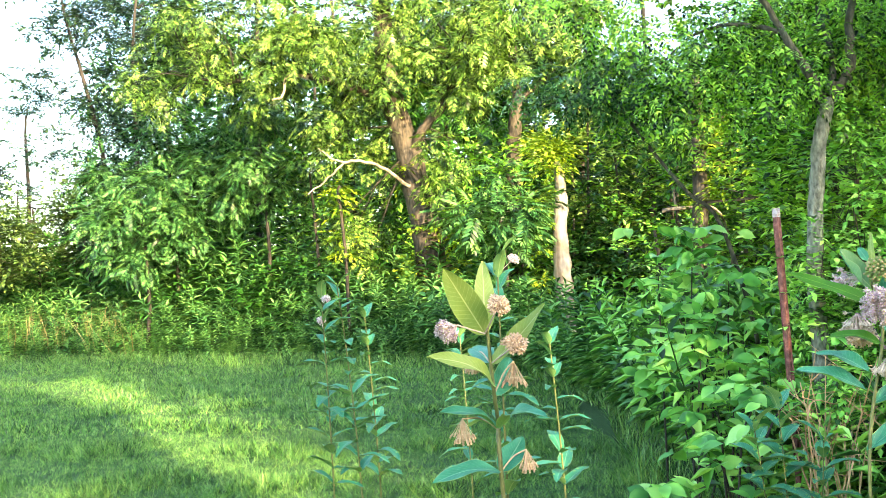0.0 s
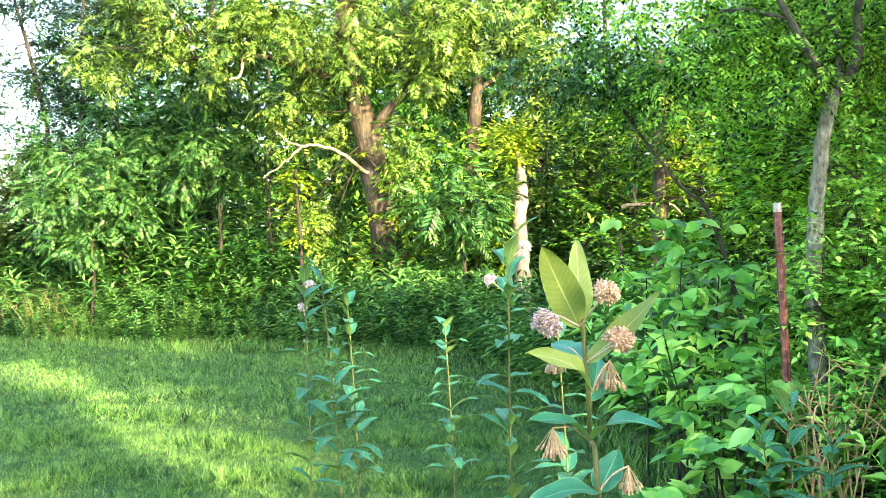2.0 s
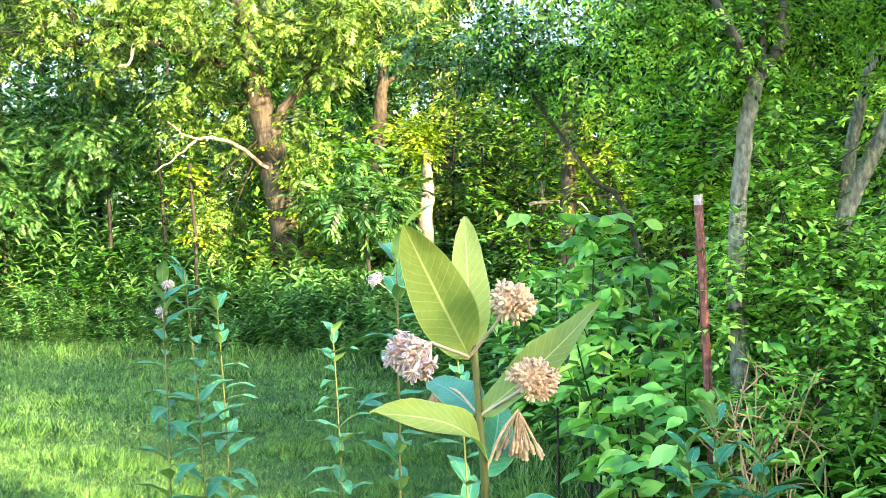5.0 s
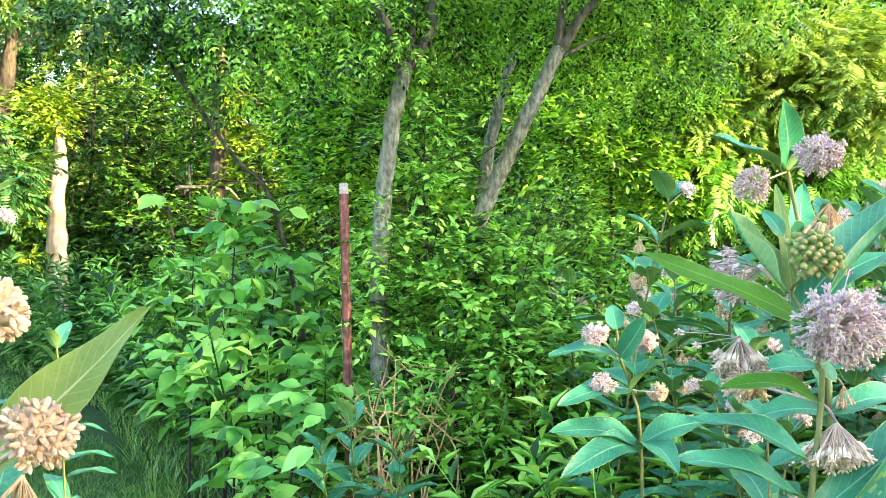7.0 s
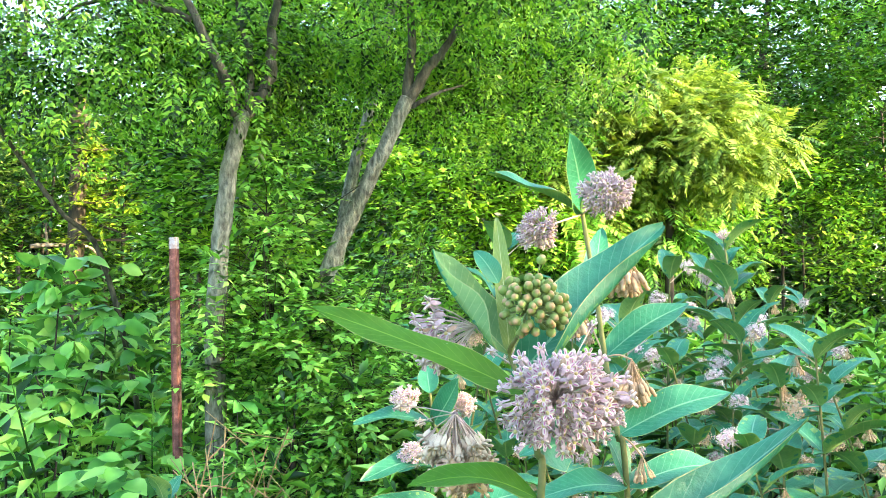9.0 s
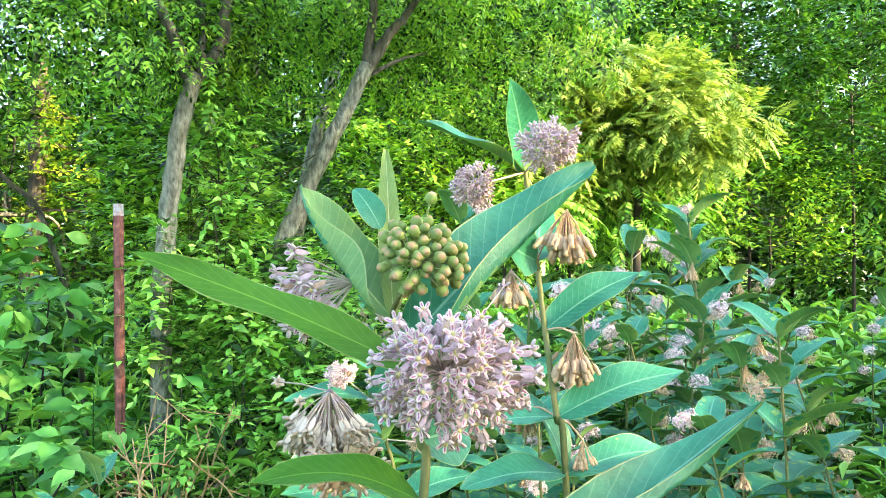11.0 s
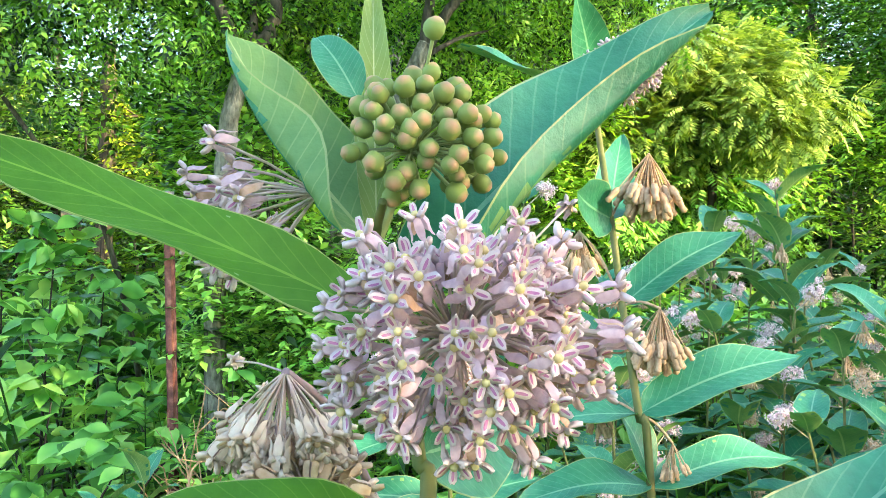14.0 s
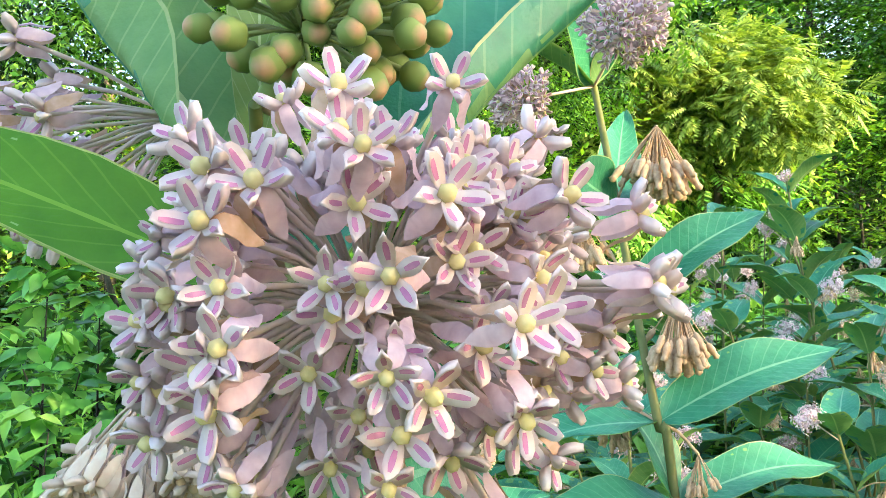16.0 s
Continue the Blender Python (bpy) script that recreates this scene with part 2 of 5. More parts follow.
def clump_leaves(geo, shape, centres, radii, per, size, rng, droop=0.35, spread=1.0, sprigs=True):
    """Clumps of foliage: single leaves sit in two rows along short twigs; feathered leaves stand singly, tips outward."""
    single = sprigs and len(shape[0]) < 6
    for c, r in zip(centres, radii):
        n = max(3, int(per * r * r))
        if single:
            row = 8
            m = max(2, n // row)
            d = unit(ball(m, rng) * (1, 1, 0.5) + (0, 0, 0.12))
            reach = r * rng.uniform(0.55, 1.2, (m, 1))
            s = (np.arange(row) + 0.6) / row
            p = (np.asarray(c) + d * r * 0.15)[:, None] + (d * reach)[:, None] * s[None, :, None]
            p[..., 2] -= droop * 0.45 * reach * s ** 2
            side = unit(np.cross(d, (0, 0, 1)))[:, None] * np.where(np.arange(row) % 2, 1.0, -1.0)[None, :, None]
            along = d[:, None] * (0.5 + 0.7 * s[None, :, None]) + side * (1 - 0.55 * s[None, :, None]) + rng.normal(0, 0.22, (m, row, 3)) - (0, 0, 0.3 * droop)
            facing = np.array((0, 0, 1.0)) + d[:, None] * 0.25 + rng.normal(0, 0.32, (m, row, 3))
            geo.many(*shape, turns(along.reshape(-1, 3), unit(facing.reshape(-1, 3)), size * rng.uniform(0.65, 1.2, m * row)), p.reshape(-1, 3))
            continue
        d = ball(n, rng)
        p = np.asarray(c) + d * r * rng.uniform(0.35, 1.0, (n, 1)) * (1, 1, 0.7)
        along = d * spread * (1, 1, 0.6) + rng.normal(0, 0.4, (n, 3)) * (1, 1, 0.7) - (0, 0, droop)
        facing = unit(d * 0.6 + (0, 0, 1.25) + rng.normal(0, 0.3, (n, 3)))
        geo.many(*shape, turns(along, facing, size * rng.uniform(0.7, 1.25, n)), p)


# ---- ground ----
def ground_mat():
    m, nt, b = mat("lawn_soil", 0.95)
    n = noise_tex(nt, 40, 6, coord="Object")
    big = noise_tex(nt, 0.8, 3)
    r = ramp(nt, [(0.3, (0.012, 0.045, 0.006)), (0.7, (0.04, 0.12, 0.016))])
    nt.links.new(n.outputs["Fac"], r.inputs[0])
    r2 = ramp(nt, [(0.35, (0.75, 0.8, 0.7)), (0.7, (1.1, 1.05, 0.9))])
    nt.links.new(big.outputs["Fac"], r2.inputs[0])
    nt.links.new(mix_rgb(nt, "MULTIPLY", 1.0, r.outputs[0], r2.outputs[0]), b.inputs["Base Color"])
    bp = nt.nodes.new("ShaderNodeBump")
    bp.inputs["Strength"].default_value, bp.inputs["Distance"].default_value = 0.6, 0.03
    nt.links.new(n.outputs["Fac"], bp.inputs["Height"])
    nt.links.new(bp.outputs[0], b.inputs["Normal"])
    return m


def ground_height(x, y):
    return 0.05 * np.sin(x * 0.7 + 0.4) * np.sin(y * 0.45) + 0.02 * np.sin(x * 2.1 + y * 1.7)


def build_ground():
    g = Geo()
    ax = np.concatenate([[-3000, -600, -150, -60], np.linspace(-30, 30, 121), [60, 150, 600, 3000]])
    ay = np.concatenate([[-3000, -600, -150, -60], np.linspace(-20, 40, 121), [60, 150, 600, 3000]])
    x, y = np.meshgrid(ax, ay, indexing="ij")
    near = (np.abs(x) < 31) & (y > -21) & (y < 41)
    v = np.stack([x, y, np.where(near, ground_height(x, y), 0)], -1).reshape(-1, 3)
    i, j = np.meshgrid(np.arange(len(ax) - 1), np.arange(len(ay) - 1), indexing="ij")
    n = len(ay)
    f = np.stack([i * n + j, (i + 1) * n + j, (i + 1) * n + j + 1, i * n + j + 1], -1).reshape(-1, 4)
    g.add(v, f)
    tagged(part("ground", g, ground_mat()), "rough mown lawn soil under green grass", "ground", kind="structure")


# the lawn's far edge, where the undergrowth begins
EDGE_X = [-14.0, -9.0, -5.4, -0.9, 1.0, 1.6, 1.7, 30]
EDGE_Y = [23.0, 20.2, 18.3, 15.8, 13.5, 9.0, 6.2, 6.2]


def on_lawn(x, y):
    return (y < np.interp(x, EDGE_X, EDGE_Y)) & ~((x > 0.9 + 0.12 * y) & (y > 3.2)) & ~((x > 1.3) & (y > 1.5))


def build_lawn():
    rng = np.random.default_rng(3)
    g = Geo()
    for lo, hi, n in ((-3.0, 2.6, 130000), (2.6, 9.0, 400000), (9.0, 21.0, 300000)):
        y = rng.uniform(lo, hi, n)
        x = rng.uniform(-0.62, 0.5, n) * (y + 1.5) if lo > 0 else rng.uniform(-5.0, 5.0, n)
        keep = on_lawn(x, y)
        x, y = x[keep], y[keep]
        tall = rng.uniform(0.03, 0.1, len(x)) * (0.62 + 0.5 * np.clip(np.sin(x * 4.1 + np.sin(y * 3.3) * 2) + np.sin(y * 5.1 + x), 0, 1.4))
        p = np.stack([x, y, ground_height(x, y) - 0.005], -1)
        along = rng.normal(0, 0.75, (len(x), 3)) * (1, 1, 0) + (0, 0, 1)
        g.many(*BLADE, turns(along, ball(len(x), rng) * (1, 1, 0.1), tall * (1 if lo < 5 else 1.15)) * np.array((3.6 if lo < 5 else 6.5, 1, 1)), p)
    tagged(part("lawn_grass", g, M_GRASS), "green mown lawn grass with uneven tufts", "grass", kind="stuff")


def weed_shape(rng, leaves=22, leaf=0.16, width=0.19):
    """An upright stalk with narrow leaves up its length, one unit tall."""
    g = Geo()
    bend = rng.uniform(-0.08, 0.08, 2)
    pts = [(bend[0] * s * s, bend[1] * s * s, s) for s in np.linspace(0, 1, 5)]
    tube(g, pts, [0.006, 0.005, 0.005, 0.004, 0.002], 3)
    s = np.linspace(0.22, 1, leaves)
    a = np.arange(leaves) * 2.4 + rng.uniform(0, 6)
    p = np.stack([bend[0] * s * s, bend[1] * s * s, s], -1)
    along = np.stack([np.cos(a), np.sin(a), 0.2 + 0.9 * s ** 3], -1)
    shape = ([(0, 0, 0), (-width / 2, 0.42, 0.04), (0, 1, -0.3), (width / 2, 0.42, 0.04)], [(0, 2, 1), (0, 3, 2)])
    g.many(*shape, turns(along, np.tile((0, 0, 1.0), (leaves, 1)), leaf * (1.15 - 0.55 * s)), p)
    return g


def scatter_weeds(name, label, spots, heights, material, rng, leaf=0.16, width=0.19, kinds=3, leaves=22):
    """Many stalks as one stuff object."""
    out = Geo()
    temps = [weed_shape(rng, leaves, leaf, width) for _ in range(kinds)]
    pick = rng.integers(0, kinds, len(spots))
    for k, tmp in enumerate(temps):
        idx = np.where(pick == k)[0]
        a, h = rng.uniform(0, 6.28, len(idx)), np.asarray(heights)[idx]
        lean = rng.normal(0, 0.24, (len(idx), 2))
        z = unit(np.stack([lean[:, 0], lean[:, 1], np.ones(len(idx))], -1))
        x = unit(np.cross(np.stack([-np.sin(a), np.cos(a), 0 * a], -1), z))
        t = np.stack([x, np.cross(z, x), z], 2) * h[:, None, None]
        base = 0
        for v, (f, s, _) in zip(tmp.v, tmp.f):
            out.many(v, f - base, t, np.asarray(spots)[idx])
            base += len(v)
    return tagged(part(name, out, material), label, "undergrowth", kind="stuff")


def build_undergrowth():
    rng = np.random.default_rng(8)
    # bank of tall weeds along the far edge of the lawn
    x = rng.uniform(-16, 3.0, 3900)
    back = rng.gamma(1.3, 1.1, len(x))
    y = np.interp(x, EDGE_X, EDGE_Y) + back
    h = np.clip(0.5 + back * 0.75, 0.3, np.where(x > 0.3, 1.1, np.where(x > -3, 1.6, 2.4))) * rng.uniform(0.7, 1.2, len(x))
    pts = np.stack([x, y, 0 * x], -1)
    a = rng.random(len(x)) < 0.55
    scatter_weeds("tall_weeds", "tall leafy green weeds along the lawn's far edge", pts[a], h[a], M_WEED, rng, 0.21, 0.25, leaves=38)
    scatter_weeds("low_brambles", "low broad-leaved brambles at the foot of the trees", pts[~a], h[~a] * 0.75, M_WEED, rng, 0.26, 0.5, leaves=24)
    # the right-hand thicket behind the post
    x = rng.uniform(0.9, 9.0, 1700)
    y = np.maximum(rng.uniform(4.6, 14, len(x)), 4.6 + 0 * x)
    keep = (x > 0.9 + 0.1 * y) & ((x < 3.0) | (y > 6.0))
    x, y = x[keep], y[keep]
    h = rng.uniform(0.6, 1.35, len(x))
    scatter_weeds("thicket_weeds", "dense green leafy undergrowth round the young trees", np.stack([x, y, 0 * x], -1), h, M_SHRUB, rng, 0.15, 0.36, leaves=30)
    x, y = rng.uniform(1.7, 8.5, 2100), rng.uniform(1.2, 8.0, 2100)
    keep = (x > 2.4) | (y > 3.0)
    scatter_weeds("patch_weeds", "leafy green weeds filling the milkweed patch", np.stack([x, y, 0 * x], -1)[keep], (rng.uniform(0.35, 0.85, len(x)) + 0.1 * np.clip(np.hypot(x - 0.4, y - 1.2) - 2.5, 0, 4))[keep], M_SHRUB, rng, 0.22, 0.3, leaves=22)
    # long grass at the foot of the thicket
    g = Geo()
    x, y = rng.uniform(0.5, 4.0, 42000), rng.uniform(2.4, 14.0, 42000)
    keep = (x > 0.55 + 0.1 * y)
    x, y = x[keep], y[keep]
    along = rng.normal(0, 0.4, (len(x), 3)) * (1, 1, 0) + (0, 0, 1)
    g.many(*LONG_BLADE, turns(along, ball(len(x), rng) * (1, 1, 0.1), rng.uniform(0.08, 0.28, len(x))) * np.array((1.4, 1, 1)), np.stack([x, y, 0 * x], -1))
    tagged(part("long_grass", g, M_GRASS), "long unmown green grass beside the thicket", "grass", kind="stuff")
    # taller fringe where the mower stops
    g = Geo()
    x = rng.uniform(-13, 1.6, 16000)
    y = np.interp(x, EDGE_X, EDGE_Y) + rng.normal(0.1, 0.35, len(x))
    along = rng.normal(0, 0.45, (len(x), 3)) * (1, 1, 0) + (0, 0, 1)
    g.many(*LONG_BLADE, turns(along, ball(len(x), rng) * (1, 1, 0.1), rng.uniform(0.08, 0.27, len(x))) * np.array((2.2, 1, 1)), np.stack([x, y, 0 * x], -1))
    tagged(part("fringe_grass", g, M_GRASS), "taller green grass fringe below the weeds", "grass", kind="stuff")
    # dry seeding grass at the left
    g = Geo()
    x = rng.uniform(-13.5, -6.2, 3600)
    y = np.interp(x, EDGE_X, EDGE_Y) + rng.uniform(0.2, 2.6, len(x))
    along = rng.normal(0, 0.3, (len(x), 3)) * (1, 1, 0) + (0.15, 0, 1)
    g.many(*LONG_BLADE, turns(along, ball(len(x), rng) * (1, 1, 0.1), rng.uniform(0.5, 1.3, len(x))) * np.array((0.8, 1, 1)), np.stack([x, y, 0 * x], -1))
    tagged(part("seeding_grass", g, M_HAY), "tall pale seeding grass at the lawn's edge", "grass", kind="stuff")


# ---- trees ----
def tree(name, label, base, trunk_pts, r0, r1, bark, crown, shape, leaf_material, size, per, seed, limbs=(), group="", droop=0.35, twigs=True, limb_bark=None, sprigs=True):
    """A tree: tapered trunk, limbs, and a crown of many leaves in clumps. crown: boxes of (centre, half sizes, number, clump radius)."""
    rng = np.random.default_rng(seed)
    root = thing(name, base, label, "tree", group)
    off = np.asarray(base)
    g = Geo()
    line = limb(g, np.asarray(trunk_pts) - off, r0, r1, 10, wob=r0 * 0.05, rough=0.05)
    part("trunk", g, bark, root)
    wood = [line[len(line) // 2:]]
    for pts, a, b in limbs:
        g = Geo()
        wood.append(limb(g, np.asarray(pts) - off, a, b, 7, wob=a * 0.15))
        part("limb", g, limb_bark or bark, root)
    centres, radii = [], []
    for c, half, n, r in crown:
        d = ball(n, rng) * rng.uniform(0.3, 1.0, (n, 1)) ** 0.6
        centres += list(np.asarray(c) - off + d * half)
        radii += list(r * rng.uniform(0.6, 1.3, n))
    wood = np.concatenate(wood)
    if twigs:
        g = Geo()
        for c in centres[::2]:
            far = np.linalg.norm((wood - c) * (1, 1, 1.3), axis=1) + rng.uniform(0, 0.25, len(wood))
            a = wood[int(far.argmin())]
            mid = (a + c) / 2 + rng.normal(0, 0.15, 3) + (0, 0, 0.1)
            tube(g, [a, mid, c], [min(0.014, r1 * 0.25), min(0.009, r1 * 0.16), 0.002], 4, closed=False)
        tagged(part("branching", g, M_TWIG, root), kind="stuff")
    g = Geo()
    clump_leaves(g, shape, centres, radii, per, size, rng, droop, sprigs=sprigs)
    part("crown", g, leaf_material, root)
    return root


def build_far_trees():
    rng = np.random.default_rng(21)
    # a wood behind, two rows deep
    spots = []
    for k in range(15):
        spots.append((-7.5 + k * 2.6 + rng.uniform(-0.7, 0.7), 25 - 0.45 * k + rng.uniform(-1.2, 1.2)))
    for k in range(9):
        spots.append((-9 + k * 4.6 + rng.uniform(-1, 1), 32 - 0.5 * k + rng.uniform(-1.5, 1.5)))
    spots += [(11.5 + 1.5 * k, 16.0 - 2.4 * k) for k in range(7)]
    for k, (x, y) in enumerate(spots):
        top = rng.uniform(9, 12) if not 9.5 < math.degrees(math.atan2(x, y)) < 12.0 else 7.5
        lean = rng.normal(0, 0.3, 2)
        # leaf colour picked by bearing, painting lit and shaded stretches of the wood
        tree("woodland_tree", "tall green tree in the dense wood behind the clearing", (x, y, 0),
             [(x, y, -0.1), (x + lean[0] * 0.4, y, top * 0.4), (x + lean[0], y + lean[1], top * 0.85)], 0.1, 0.04, M_TWIG,
             [((x, y - 0.4, 1.8), (1.8, 1.3, 1.8), 34, 0.8), ((x, y, top * 0.55), (2.2, 1.8, top * 0.42), 66 if x < 10 else 110, 0.8)],
             FLAT_LEAF if k % 3 else FROND, (M_MAPLE if x > 0.24 * y else M_DEEP_SHADE, M_DEEP_SHADE, M_WALNUT if x < 0.24 * y else M_DEEP_SHADE)[k % 3], 0.22 if k % 3 else 0.45, 62 if k % 3 else 34, 100 + k, group="woodland trees", twigs=False)


def build_hedges():
    """Thick growth that closes the wood at every side."""
    rng = np.random.default_rng(22)
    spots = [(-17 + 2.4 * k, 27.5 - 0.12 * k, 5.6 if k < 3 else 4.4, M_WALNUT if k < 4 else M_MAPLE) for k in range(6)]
    spots += [(-6 + 2.7 * k, 29.5 - 0.55 * k, 5.0, (M_DEEP_SHADE, M_MAPLE)[k % 2]) for k in range(13)]
    spots += [(-4.5 + 2.0 * k, 20.3 - 0.45 * k, 2.3, (M_DEEP_SHADE, M_FERN, M_MAPLE)[k % 3]) for k in range(7)]
    # dark leaf materials here paint the shade behind the sumac
    spots += [(6.0 + 1.9 * k, 15.5 - 1.0 * k, 2.6, (M_FERN, M_DEEP_SHADE)[k % 2]) for k in range(7)]
    spots += [(9.0 + 2.4 * k, 19.5 - 1.7 * k, 6.5, M_DEEP_SHADE) for k in range(6)]
    # the M_GOLD bush gets its sunlit yellow-green from leaf colour
    spots += [(1.2, 19.7, 4.2, M_MAPLE), (2.6, 19.4, 3.0, M_DEEP_SHADE), (3.2, 20.6, 6.4, M_GOLD), (4.6, 18.6, 4.8, M_MAPLE), (5.6, 17.6, 6.2, M_DEEP_SHADE), (6.2, 15.6, 5.4, M_MAPLE), (4.9, 20.2, 6.5, M_DEEP_SHADE)]
    spots += [(-5.2, 20.0, 2.2, M_DEEP_SHADE), (-2.9, 18.4, 2.0, M_DEEP_SHADE), (-1.2, 17.9, 1.6, M_DEEP_SHADE), (0.6, 17.6, 1.5, M_WEED)]
    spots += [(-7 + 3.0 * k, 36.0 - 0.35 * k, 8.5 if k not in (4, 5) else 7.0, (M_DEEP_SHADE, M_MAPLE)[k % 2]) for k in range(14)]
    for k in range(19):
        x, y = -9.5 + 3.3 * k + rng.uniform(-0.6, 0.6), 43.0 - 0.9 * k + rng.uniform(-1, 1)
        top = rng.uniform(13.5, 16.5) if k not in (5, 6) else 9.5
        tree("forest_tree", "tall dark tree in the far wood", (x, y, 0), [(x, y, -0.1), (x, y, top * 0.4), (x, y, top * 0.85)], 0.25, 0.08, M_TWIG,
             [((x, y, top * 0.5), (2.7, 1.4, top * 0.52), 150, 1.1)], FLAT_LEAF, (M_DEEP_SHADE, M_MAPLE)[k % 2 if k > 5 else 0], 0.42, 40, 900 + k, group="far wood", twigs=False)
    for k, (x, y, h, m) in enumerate(spots):
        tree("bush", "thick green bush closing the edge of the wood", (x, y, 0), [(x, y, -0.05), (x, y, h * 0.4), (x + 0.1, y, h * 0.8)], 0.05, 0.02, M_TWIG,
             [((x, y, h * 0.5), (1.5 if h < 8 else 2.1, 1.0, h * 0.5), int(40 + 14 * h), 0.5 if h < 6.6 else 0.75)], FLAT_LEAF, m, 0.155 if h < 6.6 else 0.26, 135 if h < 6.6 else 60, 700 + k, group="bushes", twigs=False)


def build_mid_trees():
    # old creeper-hung tree with bare limbs
    b = (-0.171, 17.234, 0.357)
    root = tree("old_tree", "old tree with creeper-hung brown trunk and drooping compound leaves", (b[0], b[1], 0),
         [(b[0], b[1], -0.1), (-0.214, 17.204, 1.483), (-0.379, 17.169, 2.820), (-0.624, 17.138, 4.008), (-0.811, 17.119, 4.733), (-0.867, 16.892, 5.758), (-0.672, 16.855, 7.162)], 0.33, 0.13, M_BARK,
         [((-1.218, 16.397, 5.552), (3.2, 1.2, 1.1), 60, 0.32), ((-0.039, 16.297, 5.563), (1.9, 1.2, 1.3), 46, 0.32), ((-3.365, 16.889, 5.889), (1.7, 1.2, 0.9), 34, 0.32),
          ((-2.180, 17.326, 4.481), (1.5, 1.0, 0.9), 20, 0.4), ((-1.149, 16.842, 7.692), (3.6, 1.6, 1.2), 40, 0.55), ((0.728, 16.913, 4.968), (0.9, 0.9, 0.8), 14, 0.4), ((-4.972, 17.300, 5.454), (0.9, 0.8, 1.0), 20, 0.36), ((-0.882, 17.446, 3.702), (0.7, 0.3, 0.5), 11, 0.3),
          ((0.131, 16.458, 3.227), (0.5, 0.4, 0.6), 9, 0.3), ((-1.474, 17.386, 2.170), (0.8, 0.4, 0.5), 12, 0.3)],
         FROND, M_WALNUT, 0.25, 215, 5,
         limbs=[([(-0.537, 17.048, 3.633), (-0.177, 16.837, 4.040), (0.256, 16.721, 4.651), (0.442, 16.502, 5.391)], 0.11, 0.04),
                ([(-0.814, 17.024, 4.562), (-1.690, 16.815, 4.872), (-2.664, 16.709, 5.123), (-3.671, 16.713, 4.956)], 0.09, 0.03)], droop=0.3)
    for pts, r in (([(-0.536, 16.964, 3.014), (-1.094, 16.554, 3.381), (-1.574, 16.453, 3.444), (-1.880, 16.459, 3.215), (-2.274, 16.367, 2.904)], 0.036),
                   ([(-1.603, 16.453, 3.436), (-1.852, 16.351, 3.515), (-2.066, 16.346, 3.701)], 0.022),
                   ([(-2.155, 16.215, 4.893), (-2.477, 16.114, 4.919), (-2.590, 16.123, 4.588), (-2.767, 16.124, 4.520)], 0.04)):
        g = Geo()
        limb(g, np.asarray(pts) - np.array((b[0], b[1], 0)), r, r * 0.3, 6, wob=0.01)
        part("bare_limb", g, M_DEAD, root, "bare pale dead limb")
    # bleached snag with a cap of creeper
    b = (2.063, 16.638, 0.179)
    root = thing("tree_snag", (b[0], b[1], 0), "bleached dead tree snag capped with sunlit creeper", "dead tree")
    off = np.array((b[0], b[1], 0))
    g = Geo()
    line = smooth_line(np.array([(b[0], b[1], -0.1), (2.074, 16.623, 0.770), (2.062, 16.594, 1.855), (2.093, 16.574, 2.642), (2.080, 16.561, 3.136), (2.001, 16.551, 3.3)]) - off, 6, 0.008)
    tube(g, line, np.interp(np.arange(len(line)), [0, 10, 18, 22, 30], [0.17, 0.15, 0.11, 0.09, 0.05]), 10, rough=0.14)
    part("trunk", g, M_SNAG, root)
    g = Geo()
    rng = np.random.default_rng(31)
    c = np.array([(1.936, 16.448, 3.623), (1.884, 16.454, 3.380), (1.940, 16.461, 3.132), (1.830, 16.572, 2.705), (1.777, 16.584, 2.264), (1.683, 16.596, 1.776), (1.681, 16.612, 1.185), (2.056, 16.452, 3.469)]) - off
    clump_leaves(g, FLAT_LEAF, c, [0.44, 0.42, 0.38, 0.28, 0.24, 0.26, 0.28, 0.44], 1700, 0.1, rng, 0.5)
    part("creeper", g, M_SUNLIT_VINE, root)
    # creeper columns on the old tree and the second snag
    for nm, lab, px in (("creeper", "sunlit yellow-green creeper hanging on the old trunk", [(-0.369, 16.883, 2.293), (-0.290, 16.894, 1.888), (-0.506, 16.901, 1.598), (-0.119, 16.883, 2.280), (-0.143, 16.870, 2.783), (-0.641, 16.904, 1.504), (0.071, 16.889, 2.069), (0.144, 16.802, 1.563), (-0.529, 16.814, 1.099), (0.291, 16.779, 2.453), (-0.567, 16.856, 3.308), (0.019, 16.815, 1.070)]),
                        ("creeper", "sunlit creeper strand on a thin dead stem", [(-1.742, 16.463, 3.031), (-1.733, 16.474, 2.639), (-1.710, 16.487, 2.147), (-1.686, 16.494, 1.852), (-1.772, 16.469, 2.837)]),
                        ("creeper", "golden sunlit creeper cascade on a broken trunk", [(4.407, 15.704, 3.956), (4.487, 15.709, 3.676), (4.613, 15.711, 3.395), (4.830, 15.709, 3.109), (4.930, 15.698, 3.288), (5.101, 15.698, 3.004), (4.551, 15.727, 3.029), (4.316, 15.645, 3.713), (4.293, 15.666, 2.921), (4.245, 15.681, 2.364), (4.243, 15.700, 1.618), (4.251, 15.720, 0.872), (4.45, 15.6, 4.2), (4.7, 15.6, 3.75), (4.42, 15.6, 3.35), (4.95, 15.6, 2.7), (4.6, 15.6, 2.6), (5.2, 15.6, 2.4)])):
        c = np.array(px)
        root2 = thing(nm, tuple(c[0] * (1, 1, 0)), lab, "creeper")
        off2 = c[0] * (1, 1, 0)
        g = Geo()
